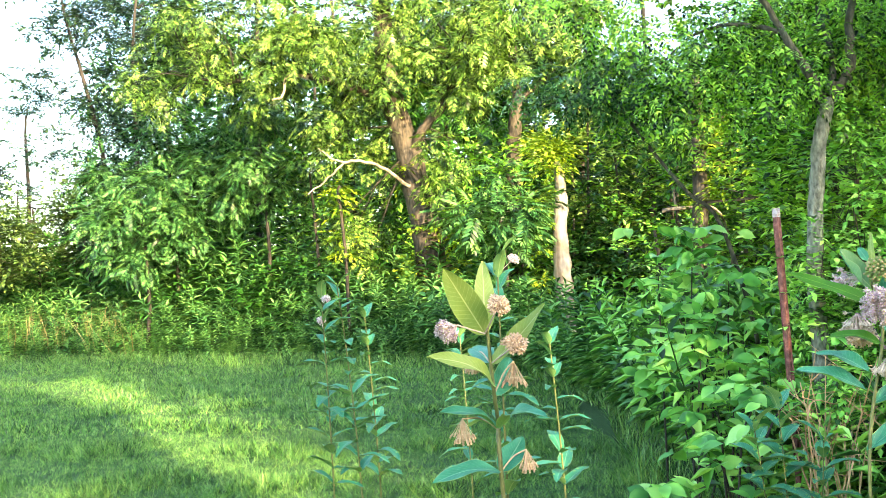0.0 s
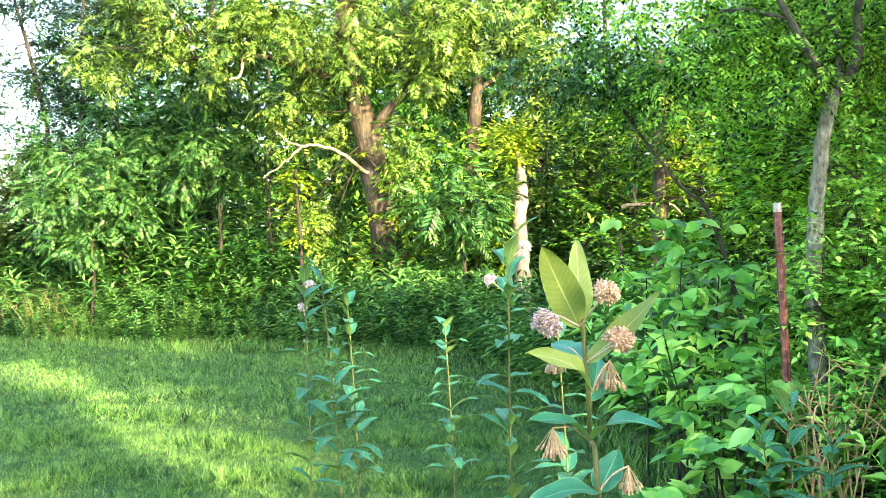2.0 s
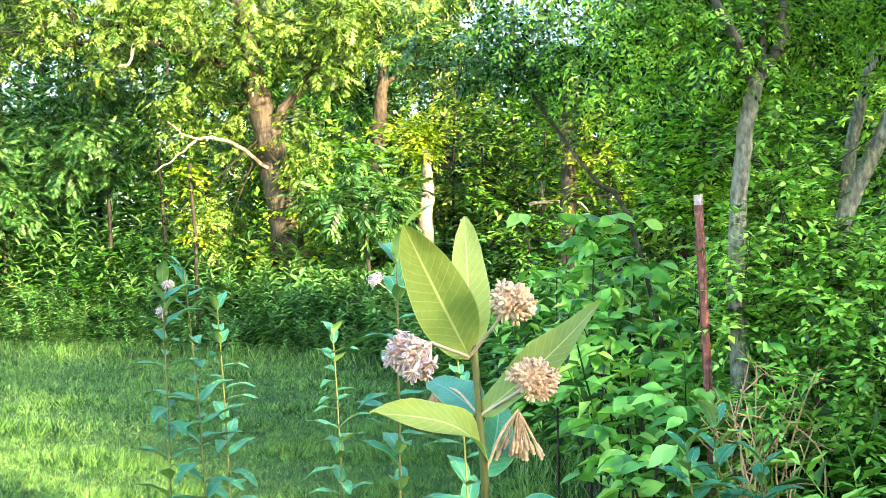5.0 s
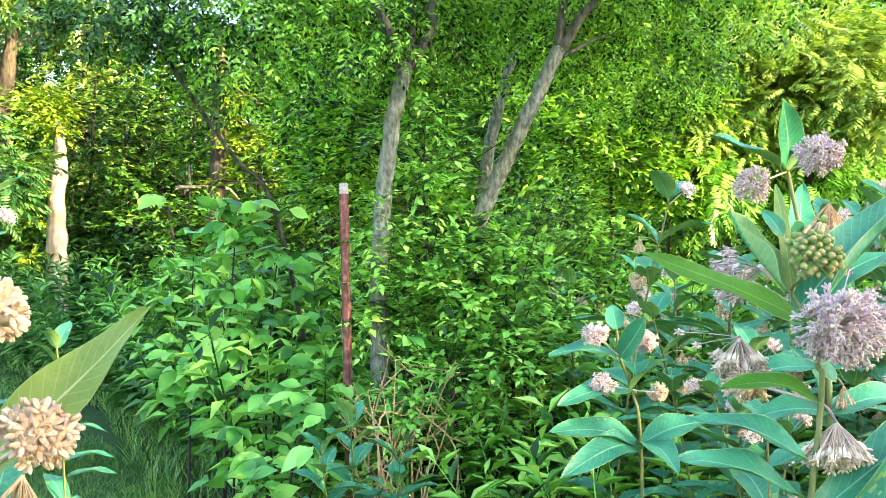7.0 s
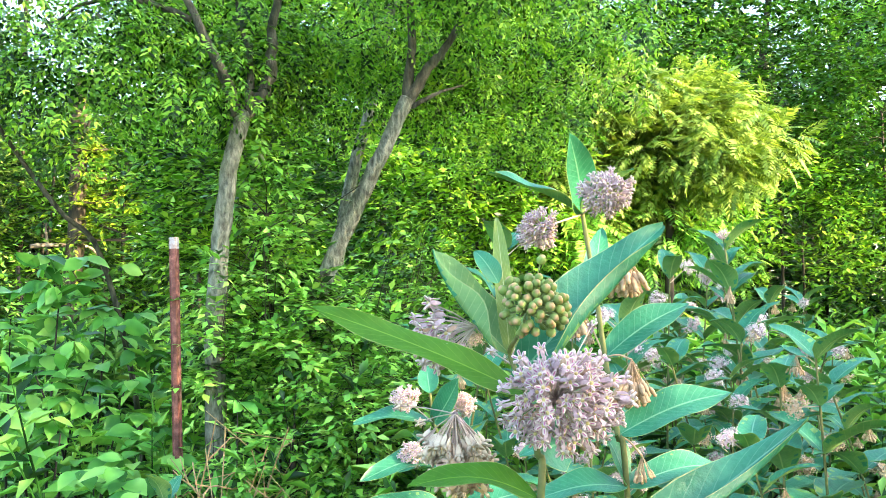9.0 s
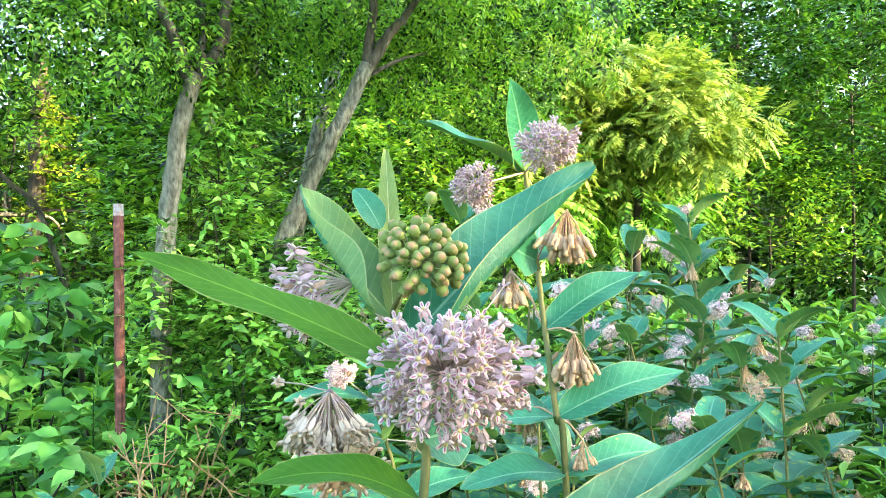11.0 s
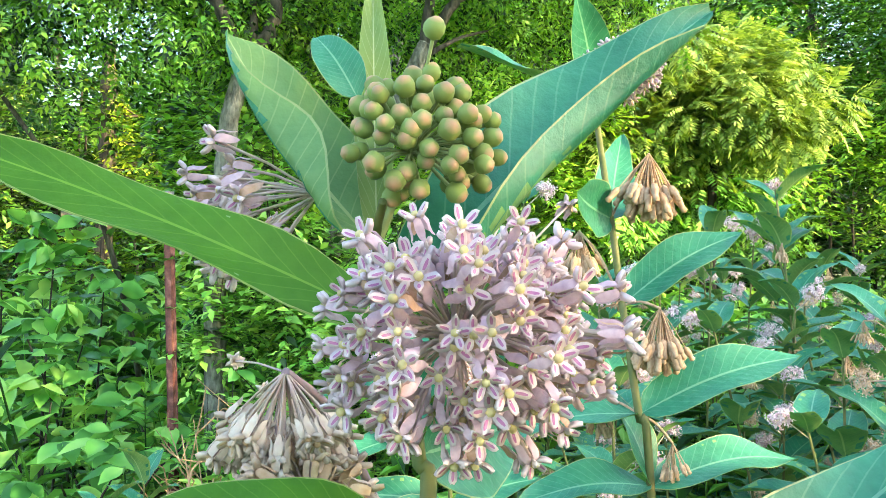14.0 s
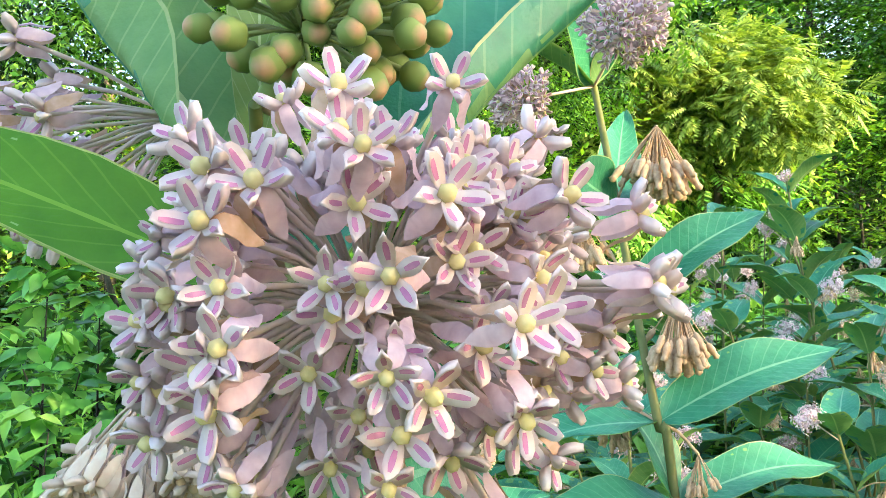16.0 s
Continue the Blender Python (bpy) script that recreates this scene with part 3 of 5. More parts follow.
        tube(g, np.vstack([c[c[:, 2].argsort()][0] * (1, 1, 0), c[c[:, 2].argsort()]]) - off2, np.full(len(c) + 1, 0.03), 5)
        part("stem", g, M_TWIG, root2)
        g = Geo()
        clump_leaves(g, FLAT_LEAF, c - off2, np.full(len(c), 0.36), 900, 0.1, rng, 0.9)
        part("leaves", g, M_SUNLIT_VINE, root2)
    # broken trunk
    b = (4.246, 16.030, 0.485)
    root = thing("broken_trunk", (b[0], b[1], 0), "broken reddish-brown dead trunk lit by the sun", "dead tree")
    g = Geo()
    limb(g, np.array([(b[0], b[1], -0.1), (4.356, 15.965, 2.951), (4.383, 15.933, 4.185), (4.360, 15.916, 4.851)]) - (b[0], b[1], 0), 0.15, 0.1, 9, wob=0.02, rough=0.2)
    part("trunk", g, M_BARK, root)
    # forked tree behind
    b = (1.428, 21.034, 0.410)
    tree("forked_tree", "dark forked tree with a leafy crown in the wood", (b[0], b[1], 0),
         [(b[0], b[1], -0.1), (1.635, 20.949, 3.643), (1.750, 20.916, 4.884), (1.814, 20.903, 5.380), (1.705, 20.864, 6.883)], 0.2, 0.08, M_BARK,
         [((1.705, 20.864, 6.883), (2.6, 1.4, 1.4), 34, 0.6), ((2.655, 20.888, 5.960), (1.2, 1.2, 0.9), 12, 0.5)], FROND, M_WALNUT, 0.42, 60, 6,
         limbs=[([(1.788, 20.910, 5.132), (2.125, 20.904, 5.364), (2.489, 20.896, 5.657), (3.041, 20.882, 6.189)], 0.07, 0.03)], droop=0.6)
    # fallen dead branch standing in the shade
    b = (4.177, 16.982, 2.343)
    root = thing("dead_branch", tuple(b), "bare reddish dead branch caught among the leaves", "dead branch")
    g = Geo()
    limb(g, np.array([(3.944, 16.982, 2.335), (4.178, 16.981, 2.363), (4.481, 16.981, 2.367), (4.814, 16.981, 2.360), (4.980, 16.984, 2.240)]) - np.array(b), 0.04, 0.02, 6)
    limb(g, np.array([(4.198, 16.981, 2.362), (4.177, 16.976, 2.545), (4.176, 16.972, 2.717)]) - np.array(b), 0.03, 0.012, 6)
    limb(g, np.array([(4.980, 16.984, 2.240), (5.199, 17.296, 1.816), (5.339, 17.623, 0.775), (5.273, 17.656, -0.476)]) - np.array(b), 0.022, 0.03, 6)
    part("branch", g, M_DEAD, root)


LEFT_TREES = [
    ([(-7.974, 22.988, 2.180), (-8.057, 22.927, 4.507), (-8.434, 22.876, 6.440), (-8.825, 22.833, 8.100), (-9.012, 22.790, 9.749)],
     [((-8.541, 22.862, 6.992), (1.3, 1.0, 2.2), 74, 0.4), ((-6.978, 22.832, 8.140), (1.8, 1.0, 1.2), 50, 0.4), ((-7.694, 22.917, 4.898), (1.0, 0.8, 1.2), 34, 0.36), ((-8.965, 22.801, 9.337), (2.0, 1.0, 1.0), 44, 0.4), ((-9.6, 22.8, 5.6), (1.2, 0.8, 1.6), 34, 0.34), ((-8.0, 22.9, 8.4), (1.6, 0.9, 1.4), 50, 0.36)]),
    ([(-6.975, 21.989, 2.113), (-6.950, 21.931, 4.333), (-6.940, 21.894, 5.770), (-6.884, 21.853, 7.336), (-6.606, 21.805, 9.151)],
     [((-6.084, 21.871, 6.640), (1.4, 1.0, 1.4), 54, 0.4), ((-6.674, 21.904, 5.364), (1.1, 0.9, 0.9), 34, 0.35), ((-5.371, 21.841, 7.779), (1.3, 1.0, 1.0), 30, 0.4)]),
    ([(-11.248, 25.983, 2.396), (-11.220, 25.931, 4.403), (-11.216, 25.890, 5.947), (-11.107, 25.874, 6.559)],
     [((-11.184, 25.874, 6.563), (0.6, 0.7, 0.6), 14, 0.36), ((-10.484, 24.930, 4.421), (2.2, 1.0, 0.8), 44, 0.4)]),
]


M_SLIM = leaf_mat("slim_tree_leaf", (0.008, 0.03, 0.022), (0.02, 0.06, 0.04), (0.07, 0.13, 0.04))


def build_left_trees():
    for k, (pts, crown) in enumerate(LEFT_TREES):
        b = (pts[0][0], pts[0][1], 0)
        tree("slim_tree", "slim open-crowned tree against the bright sky", b, [(b[0], b[1], -0.1)] + pts, 0.08, 0.02, M_TWIG, crown, FLAT_LEAF, M_SLIM, 0.11, 480, 60 + k, group="slim trees")
    # mounded young sumacs and saplings over the bank
    for k, (px, half, n, m, shp, size, per, lab) in enumerate((
            ((-5.526, 19.452, 3.506), (1.9, 1.0, 1.3), 44, M_FERN, FEATHER, 0.3, 190, "mounded green sapling with feathery compound leaves"),
            ((-3.553, 18.941, 3.921), (1.6, 1.0, 1.4), 40, M_FERN, FEATHER, 0.3, 190, "mounded green sapling with feathery compound leaves"),
            ((-5.957, 18.873, 2.687), (1.5, 0.7, 0.9), 26, M_FERN, FEATHER, 0.3, 165, "low spreading sapling with feathery compound leaves"),
            ((-7.746, 20.585, 2.255), (2.0, 0.8, 0.6), 22, M_DEEP_SHADE, FLAT_LEAF, 0.126, 214, "dark green rounded bush beside the lawn"),
            ((-9.425, 21.972, 2.764), (2.0, 1.0, 1.3), 100, M_OLIVE, FLAT_LEAF, 0.12, 520, "sunlit olive-green bush under the open sky"),
            ((-8.144, 22.460, 3.251), (0.9, 0.8, 1.1), 50, M_OLIVE, FLAT_LEAF, 0.12, 520, "sunlit olive-green bush beneath the slim trees"),
            ((-9.535, 19.983, 2.336), (1.3, 1.0, 0.9), 50, M_OLIVE, FLAT_LEAF, 0.12, 520, "sunlit olive-green bush at the clearing's end"),
            ((-2.527, 18.564, 3.045), (1.2, 1.0, 1.0), 18, M_DEEP_SHADE, FLAT_LEAF, 0.118, 214, "dark shaded bush below the old tree"),
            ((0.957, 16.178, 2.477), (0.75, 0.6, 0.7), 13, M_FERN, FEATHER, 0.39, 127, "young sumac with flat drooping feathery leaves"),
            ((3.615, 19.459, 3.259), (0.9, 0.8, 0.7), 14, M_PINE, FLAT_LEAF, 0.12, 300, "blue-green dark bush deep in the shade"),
            ((3.123, 22.907, 5.288), (1.6, 1.2, 1.6), 26, M_MAPLE, FLAT_LEAF, 0.134, 198, "light green tree deep in the wood"),
            ((2.897, 12.999, 1.616), (0.9, 0.9, 0.5), 13, M_MAPLE, FLAT_LEAF, 0.101, 247, "light green shrub at the wood's edge"))):
        b = (px[0], px[1], 0)
        tree("sapling", lab, b, [(b[0], b[1], -0.05), (b[0] + 0.1, b[1], px[2] * 0.5), (px[0], px[1], px[2] + half[2] * 0.5)], 0.05, 0.02, M_TWIG,
             [(px, half, n, 0.42)], shp, m, size, per, 300 + k, group="saplings and bushes", droop=0.15)


def build_near_trees():
    # two slim grey trees that lean apart, in front of the thicket
    b = (1.893, 4.856, 0.876)
    tree("grey_tree", "slim grey-barked tree forking above head height", (b[0], b[1], 0),
         [(b[0], b[1], -0.1), b, (1.885, 4.857, 1.289), (1.912, 4.850, 1.676), (1.922, 4.796, 1.953), (1.977, 4.783, 2.195)], 0.046, 0.034, M_GREYBARK,
         [((2.015, 4.979, 2.967), (1.6, 0.9, 0.6), 48, 0.26), ((1.736, 5.148, 2.405), (0.75, 0.5, 0.4), 40, 0.22), ((1.202, 5.581, 2.508), (0.42, 0.4, 0.2), 9, 0.16), ((2.617, 5.248, 2.491), (0.6, 0.5, 0.4), 30, 0.22)],
         TWIGLET, M_MAPLE, 0.1, 860, 11, limb_bark=M_SHADEDBARK,
         limbs=[([(1.952, 4.789, 2.182), (1.893, 4.751, 2.300), (1.799, 4.722, 2.440), (1.704, 4.744, 2.640), (1.585, 4.772, 2.891)], 0.028, 0.012),
                ([(1.984, 4.781, 2.195), (2.052, 4.765, 2.271), (2.091, 4.756, 2.385), (2.108, 4.752, 2.614), (2.197, 4.730, 3.022)], 0.034, 0.014),
                ([(2.002, 4.777, 2.233), (2.028, 4.822, 2.423), (1.991, 4.882, 2.697)], 0.02, 0.008),
                ([(1.748, 4.785, 2.554), (1.596, 4.872, 2.620), (1.406, 5.020, 2.625), (1.258, 5.260, 2.520)], 0.014, 0.005)], twigs=False)
    b = (2.386, 4.996, 1.169)
    tree("grey_tree", "slim grey-barked tree leaning out over the thicket", (b[0], b[1], 0),
         [(b[0], b[1], -0.1), b, (2.456, 4.928, 1.522), (2.561, 4.851, 1.826), (2.650, 4.779, 2.057), (2.755, 4.702, 2.335)], 0.047, 0.034, M_GREYBARK,
         [((3.002, 4.746, 2.956), (1.6, 0.9, 0.55), 48, 0.26), ((3.889, 5.462, 2.591), (0.9, 0.6, 0.4), 34, 0.24)],
         TWIGLET, M_MAPLE, 0.1, 860, 12, limb_bark=M_SHADEDBARK,
         limbs=[([(2.750, 4.703, 2.322), (2.764, 4.700, 2.479), (2.779, 4.696, 2.688), (2.732, 4.707, 3.054)], 0.03, 0.012),
                ([(2.763, 4.700, 2.335), (2.820, 4.635, 2.466), (2.888, 4.568, 2.580), (3.064, 4.526, 2.833)], 0.03, 0.012),
                ([(2.775, 4.698, 2.296), (2.903, 4.667, 2.373), (3.101, 4.723, 2.447)], 0.012, 0.004)], twigs=False)
    b = (3.350, 6.413, 1.420)
    tree("slender_tree", "slender sunlit trunk behind the grey trees", (b[0], b[1], 0),
         [(b[0], b[1], -0.1), b, (3.465, 6.384, 2.192), (3.559, 6.362, 2.558), (3.671, 6.335, 2.999), (3.767, 6.312, 3.549)], 0.05, 0.03, M_GREYBARK,
         [((3.706, 6.531, 3.659), (1.3, 0.8, 0.7), 50, 0.3)], TWIGLET, M_MAPLE, 0.11, 900, 13)
    # thin leaning tree whose shaded boughs hang over the gap beside the post
    b = (1.9, 5.6, 0.0)
    tree("leaning_tree", "thin leaning tree with dark drooping boughs beside the gap", b,
         [(b[0], b[1], -0.1), (1.82, 5.6, 0.9), (1.642, 5.6, 1.62), (1.457, 5.6, 1.822), (1.246, 5.6, 2.105), (1.07, 5.6, 2.382), (0.9, 5.6, 2.7)], 0.015, 0.007, M_SHADEDBARK,
         [((0.95, 5.6, 2.55), (0.4, 0.3, 0.18), 16, 0.16), ((1.2, 5.6, 2.42), (0.3, 0.3, 0.15), 10, 0.15), ((1.45, 5.7, 2.2), (0.22, 0.2, 0.14), 7, 0.13), ((0.7, 5.7, 2.45), (0.25, 0.2, 0.1), 7, 0.14)],
         TWIGLET, M_FERN, 0.11, 700, 19, limbs=[([(1.246, 5.6, 2.105), (1.1, 5.62, 2.3), (0.9, 5.65, 2.42), (0.65, 5.7, 2.4)], 0.009, 0.003), ([(1.07, 5.6, 2.382), (1.15, 5.65, 2.5), (1.3, 5.7, 2.55)], 0.008, 0.003)], droop=0.3, twigs=False)
    # leafy creeper and shrub growth round the stems
    for k, (px, half, n, r, m, shp, size, per, lab) in enumerate((
            ((2.207, 5.037, 1.799), (0.25, 0.25, 0.55), 41, 0.15, M_SHRUB, LEAF, 0.055, 3000, "leafy creeper growing up between the grey stems"),
            ((2.141, 4.848, 1.285), (0.45, 0.3, 0.35), 41, 0.18, M_SHRUB, LEAF, 0.055, 2600, "dense leafy shrub at the foot of the grey trees"),
            ((2.449, 4.673, 1.079), (0.5, 0.35, 0.4), 48, 0.18, M_SHRUB, LEAF, 0.055, 2600, "dense leafy shrub beside the milkweed"),
            ((2.039, 4.462, 0.795), (0.45, 0.3, 0.3), 35, 0.16, M_SHRUB, LEAF, 0.05, 3000, "low dense shrub with small green leaves"),
            ((3.345, 5.592, 1.380), (0.6, 0.4, 0.4), 41, 0.2, M_SHRUB, LEAF, 0.06, 2200, "leafy shrub behind the leaning tree"),
            ((2.800, 6.747, 1.999), (0.6, 0.5, 0.7), 64, 0.25, M_MAPLE, FLAT_LEAF, 0.07, 1900, "leafy young tree behind the fence post"),
            ((3.375, 8.768, 2.453), (0.55, 0.6, 0.85), 46, 0.32, M_MAPLE, FLAT_LEAF, 0.08, 1500, "shaded leafy young tree at the wood's edge"),
            ((5.505, 7.677, 2.414), (1.1, 0.8, 1.0), 67, 0.32, M_MAPLE, FLAT_LEAF, 0.08, 1500, "leafy green young tree beyond the thicket"),
            ((7.639, 9.268, 3.493), (2.0, 1.0, 1.3), 80, 0.42, M_DEEP_SHADE, FLAT_LEAF, 0.099, 676, "deep green broad tree behind the sumac"),
            ((10.944, 8.297, 3.901), (1.8, 1.0, 1.9), 80, 0.42, M_DEEP_SHADE, FLAT_LEAF, 0.099, 676, "deep green broad tree behind the milkweed patch"),
            ((9.798, 7.252, 2.095), (1.5, 1.0, 0.8), 48, 0.36, M_MAPLE, FLAT_LEAF, 0.083, 861, "green bush beyond the milkweed patch"),
            ((7.649, 7.465, 2.027), (1.8, 0.6, 0.5), 41, 0.32, M_SHRUB, FEATHER, 0.26, 190, "low green feathery bush behind the milkweed patch"),
            ((10.856, 6.860, 3.534), (1.6, 1.0, 1.4), 70, 0.4, M_DEEP_SHADE, FLAT_LEAF, 0.091, 779, "dark green tree at the patch's far side"))):
        b = (px[0], px[1], 0)
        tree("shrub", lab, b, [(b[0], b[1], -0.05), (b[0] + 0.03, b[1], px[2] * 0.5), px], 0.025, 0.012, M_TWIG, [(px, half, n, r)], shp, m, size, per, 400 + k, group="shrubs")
    # golden sumac
    px = (7.347, 6.988, 3.110)
    b = (px[0], px[1], 0)
    tree("sumac", "sunlit golden-green sumac with long feathery drooping leaves", b,
         [(b[0], b[1], -0.1), (b[0] - 0.1, b[1], 1.3), (px[0], px[1], px[2])], 0.06, 0.03, M_TWIG,
         [((7.2, 7.1, 3.05), (1.05, 0.6, 0.55), 74, 0.28), ((7.594, 6.543, 2.778), (0.5, 0.4, 0.55), 36, 0.26), ((6.85, 7.5, 3.442), (0.4, 0.3, 0.25), 16, 0.2), ((6.8, 7.4, 2.517), (0.8, 0.5, 0.4), 40, 0.26)], FEATHER, M_GOLD, 0.22, 420, 14, droop=0.15)


def build_shade_trees():
    """Unseen trees on the sun's side of the clearing, placed and gapped to shape the shade that lies on it."""
    rng = np.random.default_rng(77)
    ahead = np.array((sun_way.x, sun_way.y)) / math.hypot(sun_way.x, sun_way.y)
    side = np.array((-ahead[1], ahead[0]))
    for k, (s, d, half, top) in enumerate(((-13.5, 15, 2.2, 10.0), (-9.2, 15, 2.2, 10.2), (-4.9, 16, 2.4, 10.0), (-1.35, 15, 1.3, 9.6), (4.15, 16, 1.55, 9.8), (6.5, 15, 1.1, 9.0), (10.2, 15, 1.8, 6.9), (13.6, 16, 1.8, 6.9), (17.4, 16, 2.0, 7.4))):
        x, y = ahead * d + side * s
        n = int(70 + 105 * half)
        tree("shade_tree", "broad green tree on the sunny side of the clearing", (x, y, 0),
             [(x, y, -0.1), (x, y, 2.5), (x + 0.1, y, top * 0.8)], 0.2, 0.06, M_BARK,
             [((x, y, z), (half, half, 1.5), n // 3, 0.4) for z in np.linspace(2.6, top - 1.6, 4)], FLAT_LEAF, M_DEEP_SHADE, 0.3, 130, 500 + k, group="shade trees", twigs=False, sprigs=False)
    # added crown blocks out of view, leaving gaps for the lawn's lit stripes
    x, y = ahead * 15 + side * 1.5
    tree("shade_tree", "unseen wide-topped tree, crown stacked to shape the lawn's bands of shade", (x, y, 0), [(x, y, -0.1), (x, y, 3.0), (x, y, 9.0)], 0.15, 0.05, M_BARK,
         [((*(ahead * 15 + side * 1.62), z), (0.28, 0.28, 0.9), 36, 0.3) for z in (2.4, 3.8, 5.2)]
         + [((*(ahead * 15 + side * c), 7.2), (0.5, 0.5, 1.15), 70, 0.32) for c in (0.45, 0.95, 1.45)]
         + [((*(ahead * 15 + side * c), 9.4), (0.75, 0.75, 0.8), 50, 0.36) for c in (0.3, 1.3, 2.2, 2.9)], FLAT_LEAF, M_DEEP_SHADE, 0.3, 150, 531, group="shade trees", twigs=False, sprigs=False)
    # two small crowns added out of view to shade single milkweeds
    for s, top in ((0.85, 5.0), (2.3, 4.6)):
        x, y = ahead * 13.5 + side * s
        tree("shade_tree", "unseen slender tree added to keep a milkweed in shade", (x, y, 0), [(x, y, -0.1), (x, y, 2.5), (x, y, top)], 0.06, 0.02, M_BARK,
             [((x, y, top), (0.4, 0.4, 0.5), 28, 0.24)], FLAT_LEAF, M_DEEP_SHADE, 0.2, 300, 520, group="shade trees", twigs=False, sprigs=False)


build_ground()
build_lawn()
build_undergrowth()
build_far_trees()
build_hedges()
build_mid_trees()
build_left_trees()
build_near_trees()
build_shade_trees()


# ---- milkweed ----
def milk_leaf_mat(name, dark, light, vein, rough, trans):
    m, nt, b = mat(name, rough)
    uv = nt.nodes.new("ShaderNodeUVMap")
    sep = nt.nodes.new("ShaderNodeSeparateXYZ")
    nt.links.new(uv.outputs[0], sep.inputs[0])

    def op(kind, a, c=None, d=None):
        n = nt.nodes.new("ShaderNodeMath")
        n.operation = kind
        for s, v in zip(n.inputs, (a, c, d)):
            if v is None:
                continue
            if hasattr(v, "links"):
                nt.links.new(v, s)
            else:
                s.default_value = v
        return n.outputs[0]

    off = op("ABSOLUTE", op("SUBTRACT", sep.outputs[0], 0.5))
    rib = op("LESS_THAN", off, 0.022)
    n = noise_tex(nt, 22, 5)
    fine = noise_tex(nt, 160, 4)
    phase = op("ADD", op("MULTIPLY", op("SUBTRACT", sep.outputs[1], op("MULTIPLY", off, 0.32)), 15.0), op("MULTIPLY", n.outputs["Fac"], 0.5))
    lateral = op("LESS_THAN", op("ABSOLUTE", op("SUBTRACT", op("FRACT", phase), 0.5)), 0.045)
    lines = op("MAXIMUM", rib, op("MULTIPLY", lateral, 0.35))
    r = ramp(nt, [(0.32, dark), (0.68, light)])
    blend = op("ADD", op("MULTIPLY", n.outputs["Fac"], 0.7), op("MULTIPLY", fine.outputs["Fac"], 0.3))
    nt.links.new(blend, r.inputs[0])
    col = mix_rgb(nt, "MIX", lines, r.outputs[0], vein)
    edge = op("GREATER_THAN", off, 0.485)
    col = mix_rgb(nt, "MIX", op("MULTIPLY", edge, 0.7), col, (0.4, 0.45, 0.22))
    nt.links.new(col, b.inputs["Base Color"])
    b.inputs["Specular IOR Level"].default_value = 0.4
    bp = nt.nodes.new("ShaderNodeBump")
    bp.inputs["Strength"].default_value, bp.inputs["Distance"].default_value = 0.5, 0.002
    nt.links.new(op("SUBTRACT", fine.outputs["Fac"], lines), bp.inputs["Height"])
    nt.links.new(bp.outputs[0], b.inputs["Normal"])
    t = nt.nodes.new("ShaderNodeBsdfTranslucent")
    nt.links.new(mix_rgb(nt, "MULTIPLY", 1.0, col, (1.9, 1.8, 0.5)), t.inputs[0])
    mx = nt.nodes.new("ShaderNodeMixShader")
    mx.inputs[0].default_value = trans
    nt.links.new(b.outputs[0], mx.inputs[1])
    nt.links.new(t.outputs[0], mx.inputs[2])
    nt.links.new(mx.outputs[0], nt.nodes["Material Output"].inputs[0])
    return m


def soft_mat(name, a, c, scale=300.0, rough=0.55, along=None, trans=0.15):
    """Petals, buds and stalks: two tints, by noise or from foot to tip (along: local z from, to)."""
    m, nt, b = mat(name, rough)
    n = noise_tex(nt, scale, 3)
    r = ramp(nt, [(0.25, a), (0.75, c)])
    if along:
        tc = nt.nodes.new("ShaderNodeTexCoord")
        sep = nt.nodes.new("ShaderNodeSeparateXYZ")
        nt.links.new(tc.outputs["Object"], sep.inputs[0])
        mr = nt.nodes.new("ShaderNodeMapRange")
        mr.inputs[1].default_value, mr.inputs[2].default_value = along
        nt.links.new(sep.outputs[2], mr.inputs[0])
        mm = nt.nodes.new("ShaderNodeMath")
        mm.operation = "MULTIPLY_ADD"
        mm.inputs[1].default_value = 0.4
        nt.links.new(n.outputs["Fac"], mm.inputs[0])
        sub = nt.nodes.new("ShaderNodeMath")
        sub.operation = "SUBTRACT"
        sub.inputs[1].default_value = 0.2
        nt.links.new(mr.outputs[0], sub.inputs[0])
        nt.links.new(sub.outputs[0], mm.inputs[2])
        nt.links.new(mm.outputs[0], r.inputs[0])
    else:
        nt.links.new(n.outputs["Fac"], r.inputs[0])
    info = nt.nodes.new("ShaderNodeObjectInfo")
    tint = ramp(nt, [(0.0, (0.8, 0.76, 0.76)), (1.0, (1.0, 1.0, 1.0))])
    nt.links.new(info.outputs["Random"], tint.inputs[0])
    col = mix_rgb(nt, "MULTIPLY", 1.0, r.outputs[0], tint.outputs[0])
    nt.links.new(col, b.inputs["Base Color"])
    b.inputs["Specular IOR Level"].default_value = 0.3
    t = nt.nodes.new("ShaderNodeBsdfTranslucent")
    nt.links.new(col, t.inputs[0])
    mx = nt.nodes.new("ShaderNodeMixShader")
    mx.inputs[0].default_value = trans
    nt.links.new(b.outputs[0], mx.inputs[1])
    nt.links.new(t.outputs[0], mx.inputs[2])
    nt.links.new(mx.outputs[0], nt.nodes["Material Output"].inputs[0])
    return m


M_LEAF_TOP = milk_leaf_mat("milkweed_upper", (0.02, 0.16, 0.085), (0.06, 0.3, 0.165), (0.17, 0.4, 0.25), 0.34, 0.2)
M_LEAF_UNDER = milk_leaf_mat("milkweed_under", (0.13, 0.29, 0.1), (0.24, 0.42, 0.16), (0.4, 0.52, 0.24), 0.6, 0.3)
M_LEAF_PALE = milk_leaf_mat("milkweed_pale", (0.2, 0.3, 0.07), (0.3, 0.4, 0.12), (0.5, 0.55, 0.3), 0.55, 0.3)
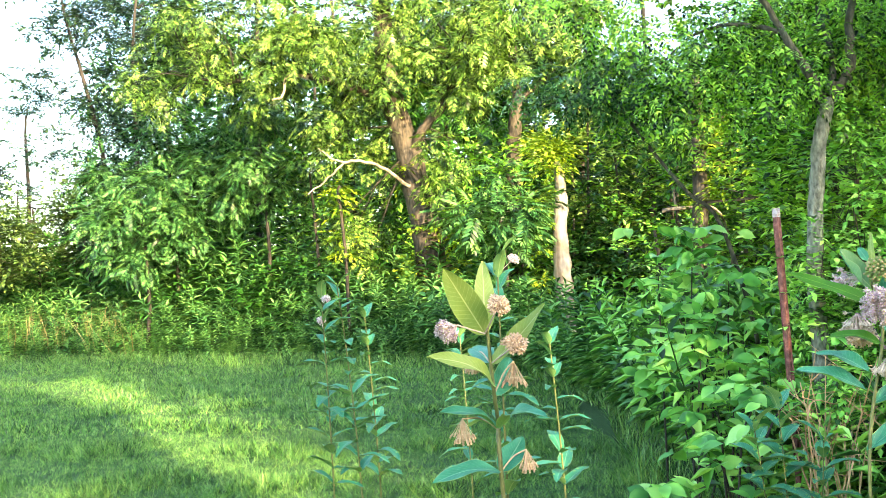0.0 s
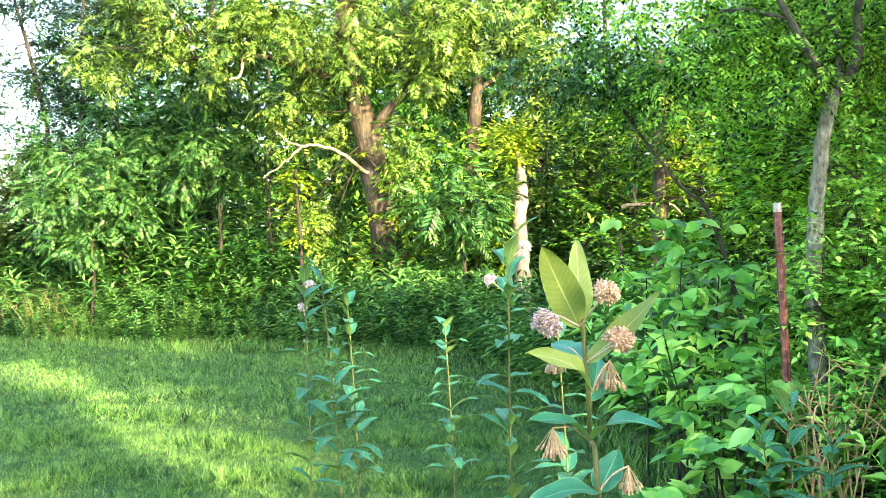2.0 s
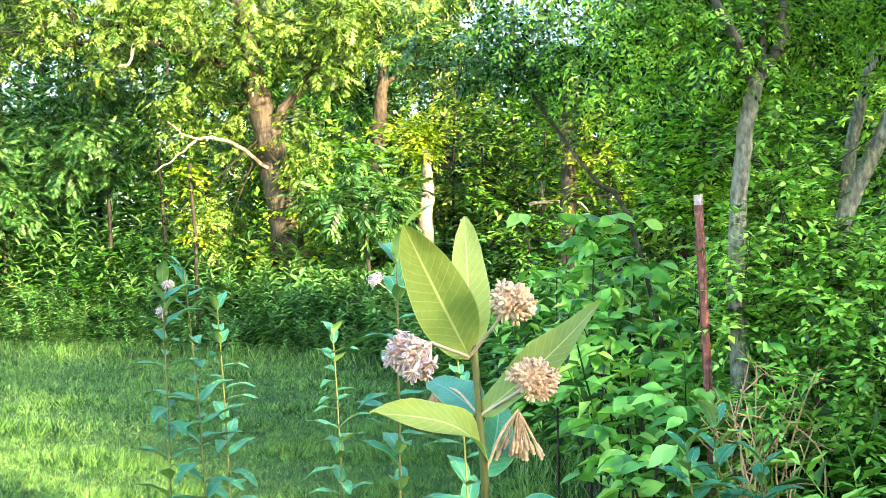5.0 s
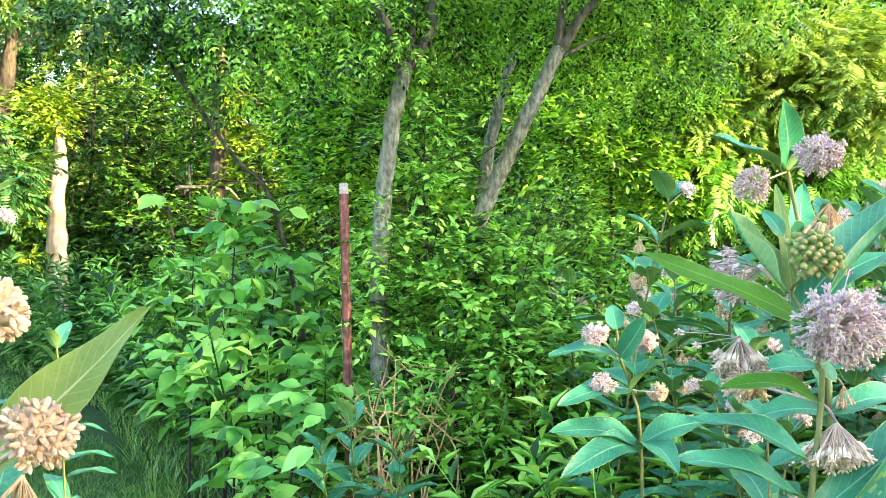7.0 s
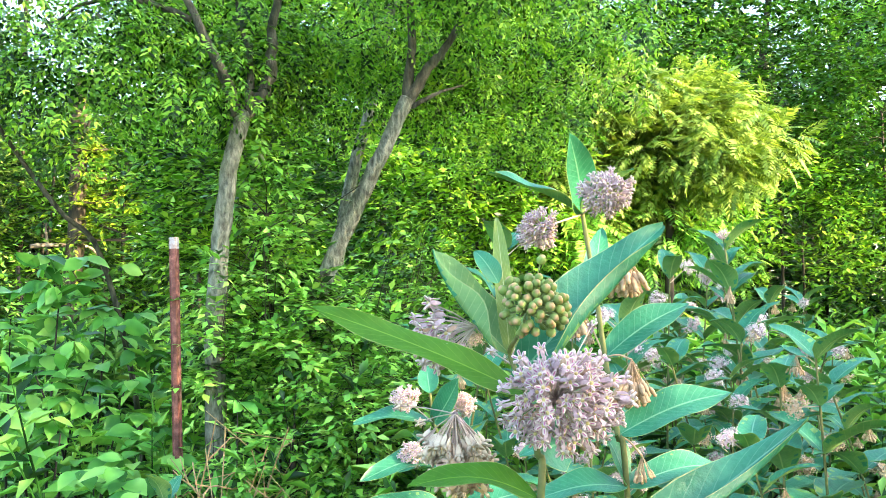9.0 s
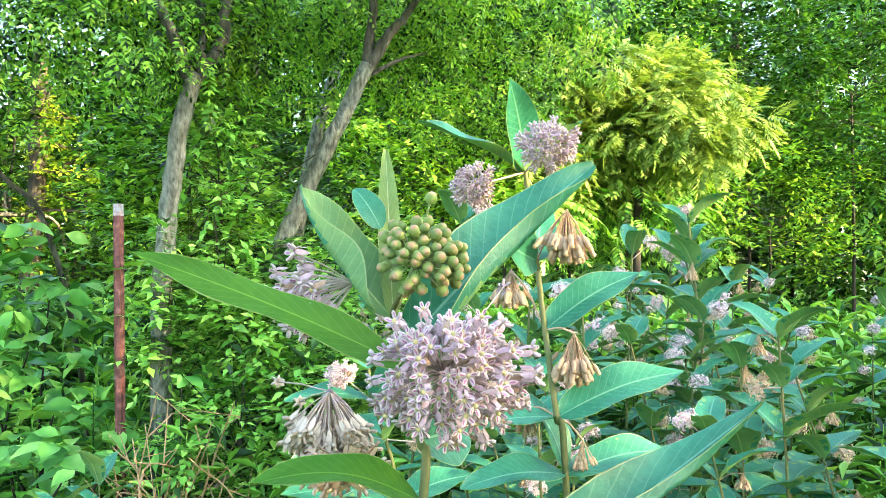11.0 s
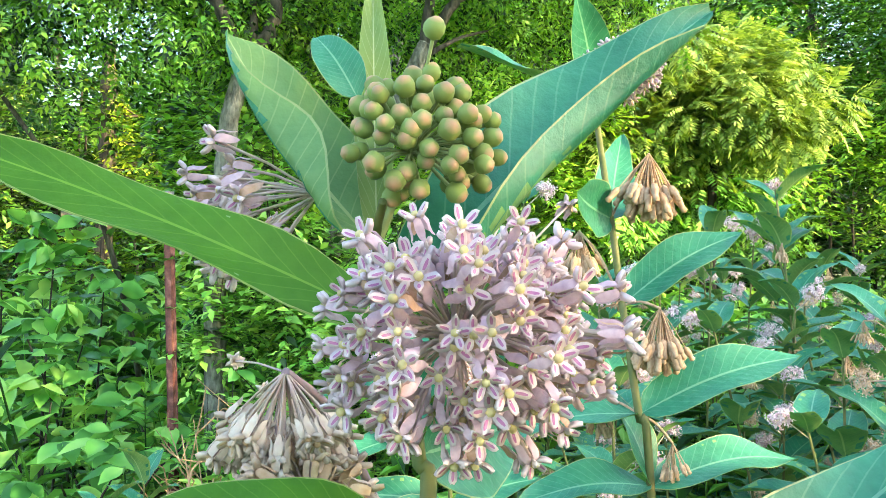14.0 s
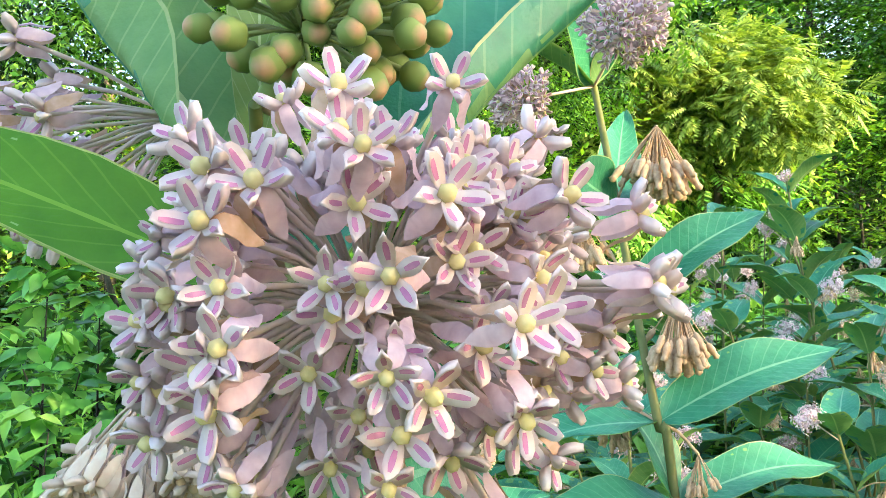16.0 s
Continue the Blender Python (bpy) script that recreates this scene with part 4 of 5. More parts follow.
# lit copy of the leaf: yellow-green of light shining through, put into the colour
M_LEAF_BACKLIT = milk_leaf_mat("milkweed_backlit", (0.045, 0.17, 0.007), (0.08, 0.25, 0.015), (0.15, 0.33, 0.04), 0.55, 0.4)
M_STEM = soft_mat("milkweed_stem", (0.1, 0.15, 0.04), (0.22, 0.21, 0.08), 60)
M_PEDICEL = soft_mat("flower_stalk", (0.62, 0.56, 0.36), (0.72, 0.54, 0.57), 90)
M_BUDSTALK = soft_mat("bud_stalk", (0.3, 0.42, 0.14), (0.45, 0.52, 0.25), 90)
M_PETAL = soft_mat("pink_petal", (0.66, 0.46, 0.53), (0.88, 0.7, 0.73), 300, trans=0.3)
M_HOOD = soft_mat("pale_hood", (0.88, 0.7, 0.72), (0.95, 0.87, 0.83), 350, trans=0.25)
M_HOODTIP = soft_mat("mauve_hood_mark", (0.5, 0.17, 0.36), (0.66, 0.32, 0.48), 350)
M_CORE = soft_mat("cream_core", (0.62, 0.55, 0.2), (0.82, 0.72, 0.4), 350)
M_BUD = soft_mat("green_bud", (0.24, 0.34, 0.09), (0.58, 0.35, 0.2), 400, along=(0.0047, 0.0071))
M_TAN = soft_mat("faded_petal", (0.68, 0.45, 0.27), (0.88, 0.7, 0.48), 300)
M_CREAM = soft_mat("cream_star", (0.84, 0.66, 0.52), (0.94, 0.84, 0.7), 300, trans=0.3)
M_TANPALE = soft_mat("withered_petal", (0.7, 0.48, 0.35), (0.9, 0.74, 0.58), 250)
M_MAUVE = soft_mat("mauve_stalk", (0.3, 0.24, 0.26), (0.42, 0.32, 0.38), 120)


def milk_leaf(base, tip, width, facing, arch=0.08, fold=0.25, wave=0.02, nu=6, nv=12, top=0, seed=0, curl=0):
    """One leaf with two skins, a hair apart, cupped along its midrib and waved at the edge; curl turns one edge over."""
    base, tip, facing = (np.asarray(a, float) for a in (base, tip, facing))
    d = tip - base
    length = np.linalg.norm(d)
    y = d / length
    x = unit(np.cross(y, facing))
    z = np.cross(x, y)
    s = np.linspace(0, 1, nv + 1)
    u = np.linspace(-1, 1, nu + 1)
    w = width / 2 * np.clip(np.sin(np.pi * s ** 0.82), 0, 1) ** 0.72 * (1 - 0.12 * s) + 0.0012
    S, U = np.meshgrid(s, u, indexing="ij")
    W = w[:, None]
    lift = arch * length * np.sin(np.pi * S) + fold * np.abs(U) ** 1.4 * W + wave * length * np.sin(S * 11 + seed + U) * np.abs(U) ** 2
    V = U
    if curl:
        over = np.clip(U * curl - 0.5 - 0.5 * (1 - np.sin(np.pi * np.clip(S * 1.15 - 0.1, 0, 1))), 0, 1)
        V = U - curl * over * 1.7
        lift = lift + over * W * 0.55 + (over > 0) * 0.0008
    p = base + y * (S * length)[..., None] + x * (V * W)[..., None] + z * lift[..., None]
    i, j = np.meshgrid(np.arange(nv), np.arange(nu), indexing="ij")
    n = nu + 1
    f = np.stack([i * n + j, i * n + j + 1, (i + 1) * n + j + 1, (i + 1) * n + j], -1).reshape(-1, 4)
    uvv = np.stack([(U + 1) / 2, S], -1).reshape(-1, 2)
    g = Geo()
    g.add((p + z * 0.0003).reshape(-1, 3), f, top, uvv[f.ravel()])
    fb = f[:, ::-1]
    g.add((p - z * 0.0003).reshape(-1, 3), fb, 1 - top, uvv[fb.ravel()])
    return g


def rounded(rings, sides, profile):
    """A turned form: profile gives (radius, height) for each ring."""
    v, f = [], []
    for k in range(rings):
        r, h = profile[k]
        v += [(r * math.cos(2 * math.pi * j / sides), r * math.sin(2 * math.pi * j / sides), h) for j in range(sides)]
    for k in range(rings - 1):
        f += [(k * sides + j, k * sides + (j + 1) % sides, (k + 1) * sides + (j + 1) % sides, (k + 1) * sides + j) for j in range(sides)]
    return v, f


def spin(v, a):
    c, s = math.cos(a), math.sin(a)
    return [(c * x - s * y, s * x + c * y, z) for x, y, z in v]


def flower_geo(petal=0, hood=1, mark=2, core=3, other=0, open_=1.0):
    """One milkweed flower: five oval petals bent right back, five blunt cupped hoods with a dark streak, a small core. It faces +z."""
    g = Geo()
    for k in range(5):
        a = 2 * math.pi * k / 5
        line = [(0.0008, 0.0004, 0.0006), (0.0030, 0.0, 0.0013), (0.0040, -0.0022, 0.0016), (0.0038, -0.0048, 0.0015), (0.0041, -0.0068, 0.0009), (0.0046, -0.0078, 0.0002)]
        v, f = [], []
        for i, (r, z, w) in enumerate(line):
            r = r * (1 if i < 2 else open_)
            v += [(r - w * 0.25, -w, z), (r, 0, z), (r - w * 0.25, w, z)]
            if i:
                c = 3 * i
                f += [(c - 3, c - 2, c + 1, c), (c - 2, c - 1, c + 2, c + 1)]
        g.add(spin(v, a), f, petal if k else other)
        b = a + math.pi / 5
        line = [(0.0009, 0.0004, 0.0005), (0.0018, 0.0007, 0.0010), (0.0031, 0.0015, 0.0013), (0.0043, 0.0026, 0.0012), (0.0051, 0.0036, 0.0006)]
        v, f = [], []
        for i, (r, z, w) in enumerate(line):
            r *= 0.6 + 0.4 * open_
            v += [(r - 0.0002, -w, z + w * 0.55), (r + 0.0002, 0, z - w * 0.2), (r - 0.0002, w, z + w * 0.55), (r + 0.0009, 0, z - w * 0.9)]
            if i:
                c = 4 * i
                f += [(c - 4, c, c + 1, c - 3), (c - 3, c + 1, c + 2, c - 2), (c - 2, c + 2, c + 3, c - 1), (c - 1, c + 3, c, c - 4)]
        f.append((16, 19, 18, 17))
        g.add(spin(v, b), f, hood)
        v = [(r * (0.6 + 0.4 * open_) - 0.0001, y, z + 0.0002) for r, z, w in ((0.0022, 0.0009, 0.0009), (0.0030, 0.0014, 0.0013), (0.0039, 0.0022, 0.0013), (0.0046, 0.0030, 0.0007)) for y in (-w * 0.33, w * 0.33)]
        g.add(spin(v, b), [(0, 1, 3, 2), (2, 3, 5, 4), (4, 5, 7, 6)], mark)
    v, f = rounded(4, 6, [(0.0011, 0), (0.0014, 0.0012), (0.001, 0.0023), (0.00002, 0.0025)])
    g.add(v, f, core)
    return g


M_PETALTAN = soft_mat("browning_petal", (0.5, 0.33, 0.17), (0.72, 0.52, 0.42), 300, trans=0.3)
FLOWER = flower_geo(other=4).mesh("flower", [M_PETAL, M_HOOD, M_HOODTIP, M_CORE, M_PETALTAN])
FADED = flower_geo(0, 1, 0, 0, 1, 0.8).mesh("faded_flower", [M_TAN, M_TANPALE])


def blob(profile, sides=7, lobes=0.0):
    g = Geo()
    v, f = rounded(len(profile), sides, profile)
    g.add([(x * (1 - lobes * (i % 2)), y * (1 - lobes * (i % 2)), z) for i, (x, y, z) in enumerate(v)], f)
    return g


BUD = blob([(0.0004, 0), (0.0021, 0.0008), (0.0031, 0.0024), (0.0031, 0.004), (0.0022, 0.0056), (0.0008, 0.0064), (0.00002, 0.0065)], 10, 0.09).mesh("bud", M_BUD)
M_GOLDTAN = soft_mat("golden_withered_petal", (0.48, 0.31, 0.17), (0.76, 0.58, 0.38), 250)
WITHER = blob([(0.0004, -0.001), (0.0017, 0.0005), (0.0021, 0.0035), (0.0014, 0.0065), (0.0019, 0.0085), (0.0004, 0.0095)], 6).mesh("withered_flower", M_GOLDTAN)
CREAM = flower_geo(0, 0, 1, 1, 0, 0.85).mesh("cream_flower", [M_CREAM, M_TAN])
KINDS = {"droop": (CREAM, M_PEDICEL), "open": (FLOWER, M_PEDICEL), "fading": (FADED, M_PEDICEL), "bud": (BUD, M_BUDSTALK), "hang": (WITHER, M_GOLDTAN)}


def mesh_arrays(me):
    v = np.empty(len(me.vertices) * 3)
    me.vertices.foreach_get("co", v)
    return v.reshape(-1, 3), [tuple(p.vertices) for p in me.polygons], [p.material_index for p in me.polygons]




def small_flower(petal, hood):
    """A flower of few faces, for heads that stay far off."""
    g = Geo()
    for k in range(5):
        a = 2 * math.pi * k / 5
        g.add(spin([(0.0008, -0.0012, 0.0), (0.0008, 0.0012, 0.0), (0.0042, 0.0012, -0.003), (0.0036, -0.0012, -0.005)], a), [(0, 1, 2, 3)], petal)
        g.add(spin([(0.0006, 0, 0.0024), (0.0034, 0.0014, 0.0026), (0.0062, 0, 0.0042), (0.0034, -0.0014, 0.0026)], a + 0.63), [(0, 1, 2, 3)], hood)
    return g


FAR_KINDS = {"open": small_flower(0, 1).mesh("small_flower", [M_PETAL, M_HOOD]), "fading": small_flower(0, 1).mesh("small_faded_flower", [M_TAN, M_TANPALE])}
CACHE = {}


def umbel(parent, hub_from, centre, r, kind, n=60, seed=1, singly=False, axis=None, size=1.0, squash=0.85, extra=None, fine=True, thick=0.0013, via=None, back=0.35, cut=-0.5):
    """A flower head: stalk, pedicels, and its flowers, buds or withered remains. hub_from: where its stalk leaves the stem."""
    rng = np.random.default_rng(seed)
    me, stalk = KINDS[kind]
    centre, foot = np.asarray(centre, float), np.asarray(hub_from, float)
    axis = unit(centre - foot) if axis is None else unit(axis)
    if kind in ("hang", "droop"):
        hub = centre + (0, 0, r * 0.9)
        k = np.arange(n)
        th = k * 2.39996
        spread = np.sqrt((k + 0.5) / n) * (0.5 if kind == "hang" else 1.0)
        d = unit(np.stack([np.cos(th) * spread, np.sin(th) * spread, -np.ones(n)], -1) + rng.normal(0, 0.12, (n, 3)))
        ends = hub + d * (r * rng.uniform(1.35, 2.0, (n, 1)))
    else:
        hub = centre - axis * r * back
        k = np.arange(int(n * 1.35))
        zz = 1 - 2 * (k + 0.5) / len(k)
        th = k * 2.39996
        d = np.stack([np.sqrt(1 - zz * zz) * np.cos(th), np.sqrt(1 - zz * zz) * np.sin(th), zz], -1)
        d = unit(d + rng.normal(0, 0.09, d.shape))
        d = d[(d @ axis) > cut][:n]
        ends = centre + d * (r * rng.uniform(0.68, 1.16, (len(d), 1))) * (1, 1, squash)
        d = unit(unit(ends - hub) + rng.normal(0, 0.14, d.shape))
    if extra is not None:
        ends, d = np.vstack([ends, extra]), np.vstack([d, unit(np.asarray(extra) - hub)])
    g = Geo()
    if np.linalg.norm(hub - foot) > 0.002:
        mid = (hub + foot) / 2 + (0, 0, 0.12 * np.linalg.norm(hub - foot) if kind in ("hang", "droop") else 0)
        if via is not None:
            mid = np.asarray(via) - parent.location
        tube(g, smooth_line([foot, mid, hub], 5), np.full(11, thick), 6, 1 if kind == "droop" and singly else 0)
    for e, w in zip(ends, d):
        tube(g, [hub, (hub + e) / 2 + (0, 0, 0.06 * r), e], [0.00045, 0.00045, 0.0006], 4 if singly else 3, closed=False)
    if singly:
        head = part("umbel", g, [stalk, M_MAUVE] if kind == "droop" else [stalk], parent)
        names = {"open": "flower", "fading": "flower", "bud": "bud", "hang": "flower", "droop": "flower"}
        for e, w in zip(ends, d):
            ob = new(names[kind], me)
            ob.parent = head
            q = Vector(w).to_track_quat("Z", "Y").to_matrix().to_4x4()
            ob.matrix_local = Matrix.Translation(e) @ q @ Matrix.Rotation(rng.uniform(0, 6.28), 4, "Z") @ Matrix.Scale(size * rng.uniform(0.85, 1.12), 4)
        return head
    me = FAR_KINDS.get(kind, me) if fine is False else me
    if me.name not in CACHE:
        CACHE[me.name] = mesh_arrays(me)
    v, faces, slots = CACHE[me.name]
    zdir = unit(d)
    xdir = unit(np.cross(zdir, ball(len(d), rng)))
    t = np.stack([xdir, np.cross(zdir, xdir), zdir], 2) * size * rng.uniform(0.85, 1.12, len(d))[:, None, None]
    for sl in sorted(set(slots)):
        for size_ in (3, 4):
            f = [q for q, s in zip(faces, slots) if s == sl and len(q) == size_]
            if f:
                used = sorted({i for q in f for i in q})
                back = {a: b for b, a in enumerate(used)}
                g.many(v[used], [[back[i] for i in q] for q in f], t, ends, sl + 1)
    return part("umbel", g, [stalk] + list(me.materials), parent)


def add_leaf(root, off, base, tip, width, facing, arch=0.06, fold=0.3, pale=False, green=False, wave=0.02, label="", nu=6, nv=14, curl=0, flip=False):
    g = milk_leaf(np.asarray(base) - off, np.asarray(tip) - off, width, facing, arch, fold, wave, nu if not curl else 16, nv, seed=base[0] * 50, curl=curl)
    return part("leaf", g, [M_LEAF_UNDER, M_LEAF_TOP] if flip else [M_LEAF_BACKLIT if green else M_LEAF_PALE if pale else M_LEAF_TOP, M_LEAF_PALE if pale else M_LEAF_UNDER], root, label)


def stem_part(root, off, pts, r0, r1):
    g = Geo()
    limb(g, np.asarray(pts) - off, r0, r1, 9, 8, rough=0.03)
    return part("stem", g, M_STEM, root)


def hero_plant(label, stem, leaves, heads, r0=0.0042, r1=0.003):
    """A milkweed given leaf by leaf."""
    off = np.array((stem[0][0], stem[0][1], 0.0))
    root = thing("milkweed", tuple(off), label, "milkweed", "milkweed plants")
    stem_part(root, off, stem, r0, r1)
    for base, tip, width, facing, *more in leaves:
        add_leaf(root, off, base, tip, width, facing, **(more[0] if more else {}))
    for k, (foot, centre, r, kind, n, *more) in enumerate(heads):
        umbel(root, np.asarray(foot) - off, np.asarray(centre) - off, r, kind, n, 40 + k + int(abs(foot[0]) * 100), **(more[0] if more else {}))
    return root


TO_EYE = np.array((-0.55, -0.83, 0.1))        # towards the path, seen from the flowers


def build_first_plant():
    """The single milkweed with pale upright top leaves beside the path."""
    ax, top = (0.062, 1.584, 1.317), (0.066, 1.582, 1.327)
    n1, n2, n3 = (0.069, 1.581, 1.267), (0.072, 1.581, 1.216), (0.078, 1.606, 1.153)
    n4 = (0.075, 1.549, 1.096)
    hero_plant("milkweed with pale upright top leaves and fading flower heads",
               [(n4[0] + 0.04, n4[1] + 0.03, -0.02), (n4[0] + 0.025, n4[1] + 0.02, 0.5), n4, n3, n2, n1, top],
               [(ax, (-0.0013, 1.5016, 1.4283), 0.05, (-0.1, -0.95, 0.15), dict(pale=True, arch=-0.03, fold=0.25)),
                (ax, (0.065, 1.608, 1.438), 0.036, (0.15, -0.95, 0.1), dict(pale=True, arch=0.02, fold=0.3)),
                (n1, (0.157, 1.514, 1.364), 0.034, (0.05, -0.75, 0.75), dict(pale=True, arch=-0.04, fold=0.3)),
                ((0.075, 1.580, 1.229), (-0.0339, 1.4498, 1.2943), 0.036, (-0.1, -0.75, 0.6), dict(pale=True, arch=0.1, fold=0.35)),
                (n1, (0.040, 1.675, 1.286), 0.04, (-0.1, -0.5, 0.9), dict(arch=0.05)),
                (n2, (0.108, 1.690, 1.265), 0.04, (0.4, -0.8, 0.3), dict(arch=0.05)),
                (n3, (-0.021, 1.531, 1.197), 0.036, (0.0, -0.4, 0.9), dict(arch=0.12)),
                (n3, (0.150, 1.502, 1.187), 0.038, (0.0, -0.45, 0.9), dict(arch=0.16)),
                (n4, (0.117, 1.604, 1.140), 0.04, (-0.2, -0.8, 0.4), dict(arch=-0.05)),
                (n4, (-0.036, 1.479, 1.096), 0.038, (0.0, -0.4, 0.9), dict(arch=0.1))],
               [(ax, (0.002, 1.478, 1.333), 0.021, "open", 48, dict(singly=True, size=0.95, axis=(-0.8, -0.25, -0.35), back=0.75, cut=-0.15)),
                (ax, (0.0835, 1.506, 1.366), 0.0155, "fading", 40, dict(singly=True, size=1.2)),
                (n1, (0.1086, 1.545, 1.2985), 0.0165, "fading", 42, dict(singly=True, size=1.25)),
                (n1, (0.043, 1.675, 1.263), 0.015, "hang", 26, dict(singly=True, size=1.0)),
                (n2, (0.108, 1.603, 1.249), 0.02, "hang", 34, dict(singly=True)),
                (n3, (0.017, 1.559, 1.166), 0.018, "hang", 32, dict(singly=True)),
                (n4, (0.118, 1.554, 1.114), 0.016, "hang", 24, dict(singly=True))])


def build_second_plant():
    """The milkweed that the path ends at: a big pink head, a head of buds, long leaves."""
    ax = (0.712, 1.590, 1.357)
    low, mid = (0.706, 1.555, 1.268), (0.708, 1.560, 1.298)
    n0 = (0.709, 1.571, 1.333)
    hub = (0.706, 1.532, 1.333)
    bud = (0.717, 1.572, 1.388)
    lft = (0.688, 1.628, 1.370)
    drp = (0.705, 1.642, 1.297)
    base = (0.667, 1.544, 1.273)
    hero_plant("milkweed with a large pink flower head, green buds and long leaves",
               [(base[0] + 0.03, base[1] + 0.02, -0.02), (base[0] + 0.02, base[1] + 0.01, 0.6), (base[0], base[1], 1.05), low, mid, n0, ax, (0.704, 1.573, 1.370)],
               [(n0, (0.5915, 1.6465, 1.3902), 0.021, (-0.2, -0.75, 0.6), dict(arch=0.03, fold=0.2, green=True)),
                ((0.717, 1.594, 1.337), (0.8454, 1.5705, 1.4472), 0.043, (-0.6, -0.55, 0.55), dict(arch=0.05, fold=0.35, curl=1)),
                (ax, (0.6784, 1.6308, 1.4277), 0.042, (0.25, -0.9, 0.25), dict(arch=-0.05, fold=0.4, flip=True, curl=-1)),
                (ax, (0.7306, 1.6249, 1.4520), 0.011, TO_EYE, dict(pale=True, arch=0.03)),
                ((0.710, 1.599, 1.405), (0.704, 1.616, 1.427), 0.013, (-0.4, -0.8, 0.3), dict(arch=0.12)),
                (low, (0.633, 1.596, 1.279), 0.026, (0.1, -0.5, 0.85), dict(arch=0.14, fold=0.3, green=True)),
                (tuple(0.45 * np.array(low) + 0.55 * np.array((base[0], base[1], 1.1))), (0.9135, 1.5019, 1.3060), 0.04, (-0.4, -0.4, 0.8), dict(arch=0.02, fold=0.5, curl=1)),
                (mid, (0.767, 1.597, 1.296), 0.035, TO_EYE, dict(arch=0.05)),
                ((base[0] + 0.01, base[1], 1.225), (0.619, 1.611, 1.253), 0.04, (0.0, -0.3, 0.95), dict(arch=0.1)),
                ((base[0] + 0.005, base[1], 1.195), (0.574, 1.581, 1.231), 0.045, (0.0, -0.3, 0.95), dict(arch=0.08)),
                ((base[0], base[1], 1.1), (0.944, 1.568, 1.240), 0.04, (-0.2, -0.3, 0.9), dict(arch=0.05))],
               [(n0, hub, 0.035, "open", 150, dict(singly=True, size=0.84, axis=(-0.25, -0.85, 0.1), extra=[np.array((0.778, 1.609, 1.373)) - (base[0] + 0.03, base[1] + 0.02, 0), np.array((0.800, 1.601, 1.374)) - (base[0] + 0.03, base[1] + 0.02, 0), np.array((0.743, 1.646, 1.356)) - (base[0] + 0.03, base[1] + 0.02, 0)])),
                (ax, bud, 0.0185, "bud", 80, dict(singly=True, size=1.02, axis=(0.0, -0.75, 0.3), extra=[np.array((0.713, 1.560, 1.416)) - (base[0] + 0.03, base[1] + 0.02, 0)])),
                (ax, lft, 0.0235, "open", 30, dict(singly=True, size=0.88, axis=(-0.78, 0.4, -0.25), back=0.9, cut=-0.12, squash=1.0)),
                ((0.772, 1.690, 1.247), drp, 0.0195, "droop", 52, dict(singly=True, size=0.98, thick=0.0019, via=(0.736, 1.664, 1.294), extra=[np.array((0.727, 1.743, 1.310)) - (base[0] + 0.03, base[1] + 0.02, 0), np.array((0.734, 1.726, 1.298)) - (base[0] + 0.03, base[1] + 0.02, 0)])),
                (low, (0.716, 1.548, 1.234), 0.0205, "droop", 50, dict(singly=True, size=0.95)),
                (low, (0.705, 1.630, 1.275), 0.02, "fading", 36, dict(singly=True))],
               0.0034, 0.0013)


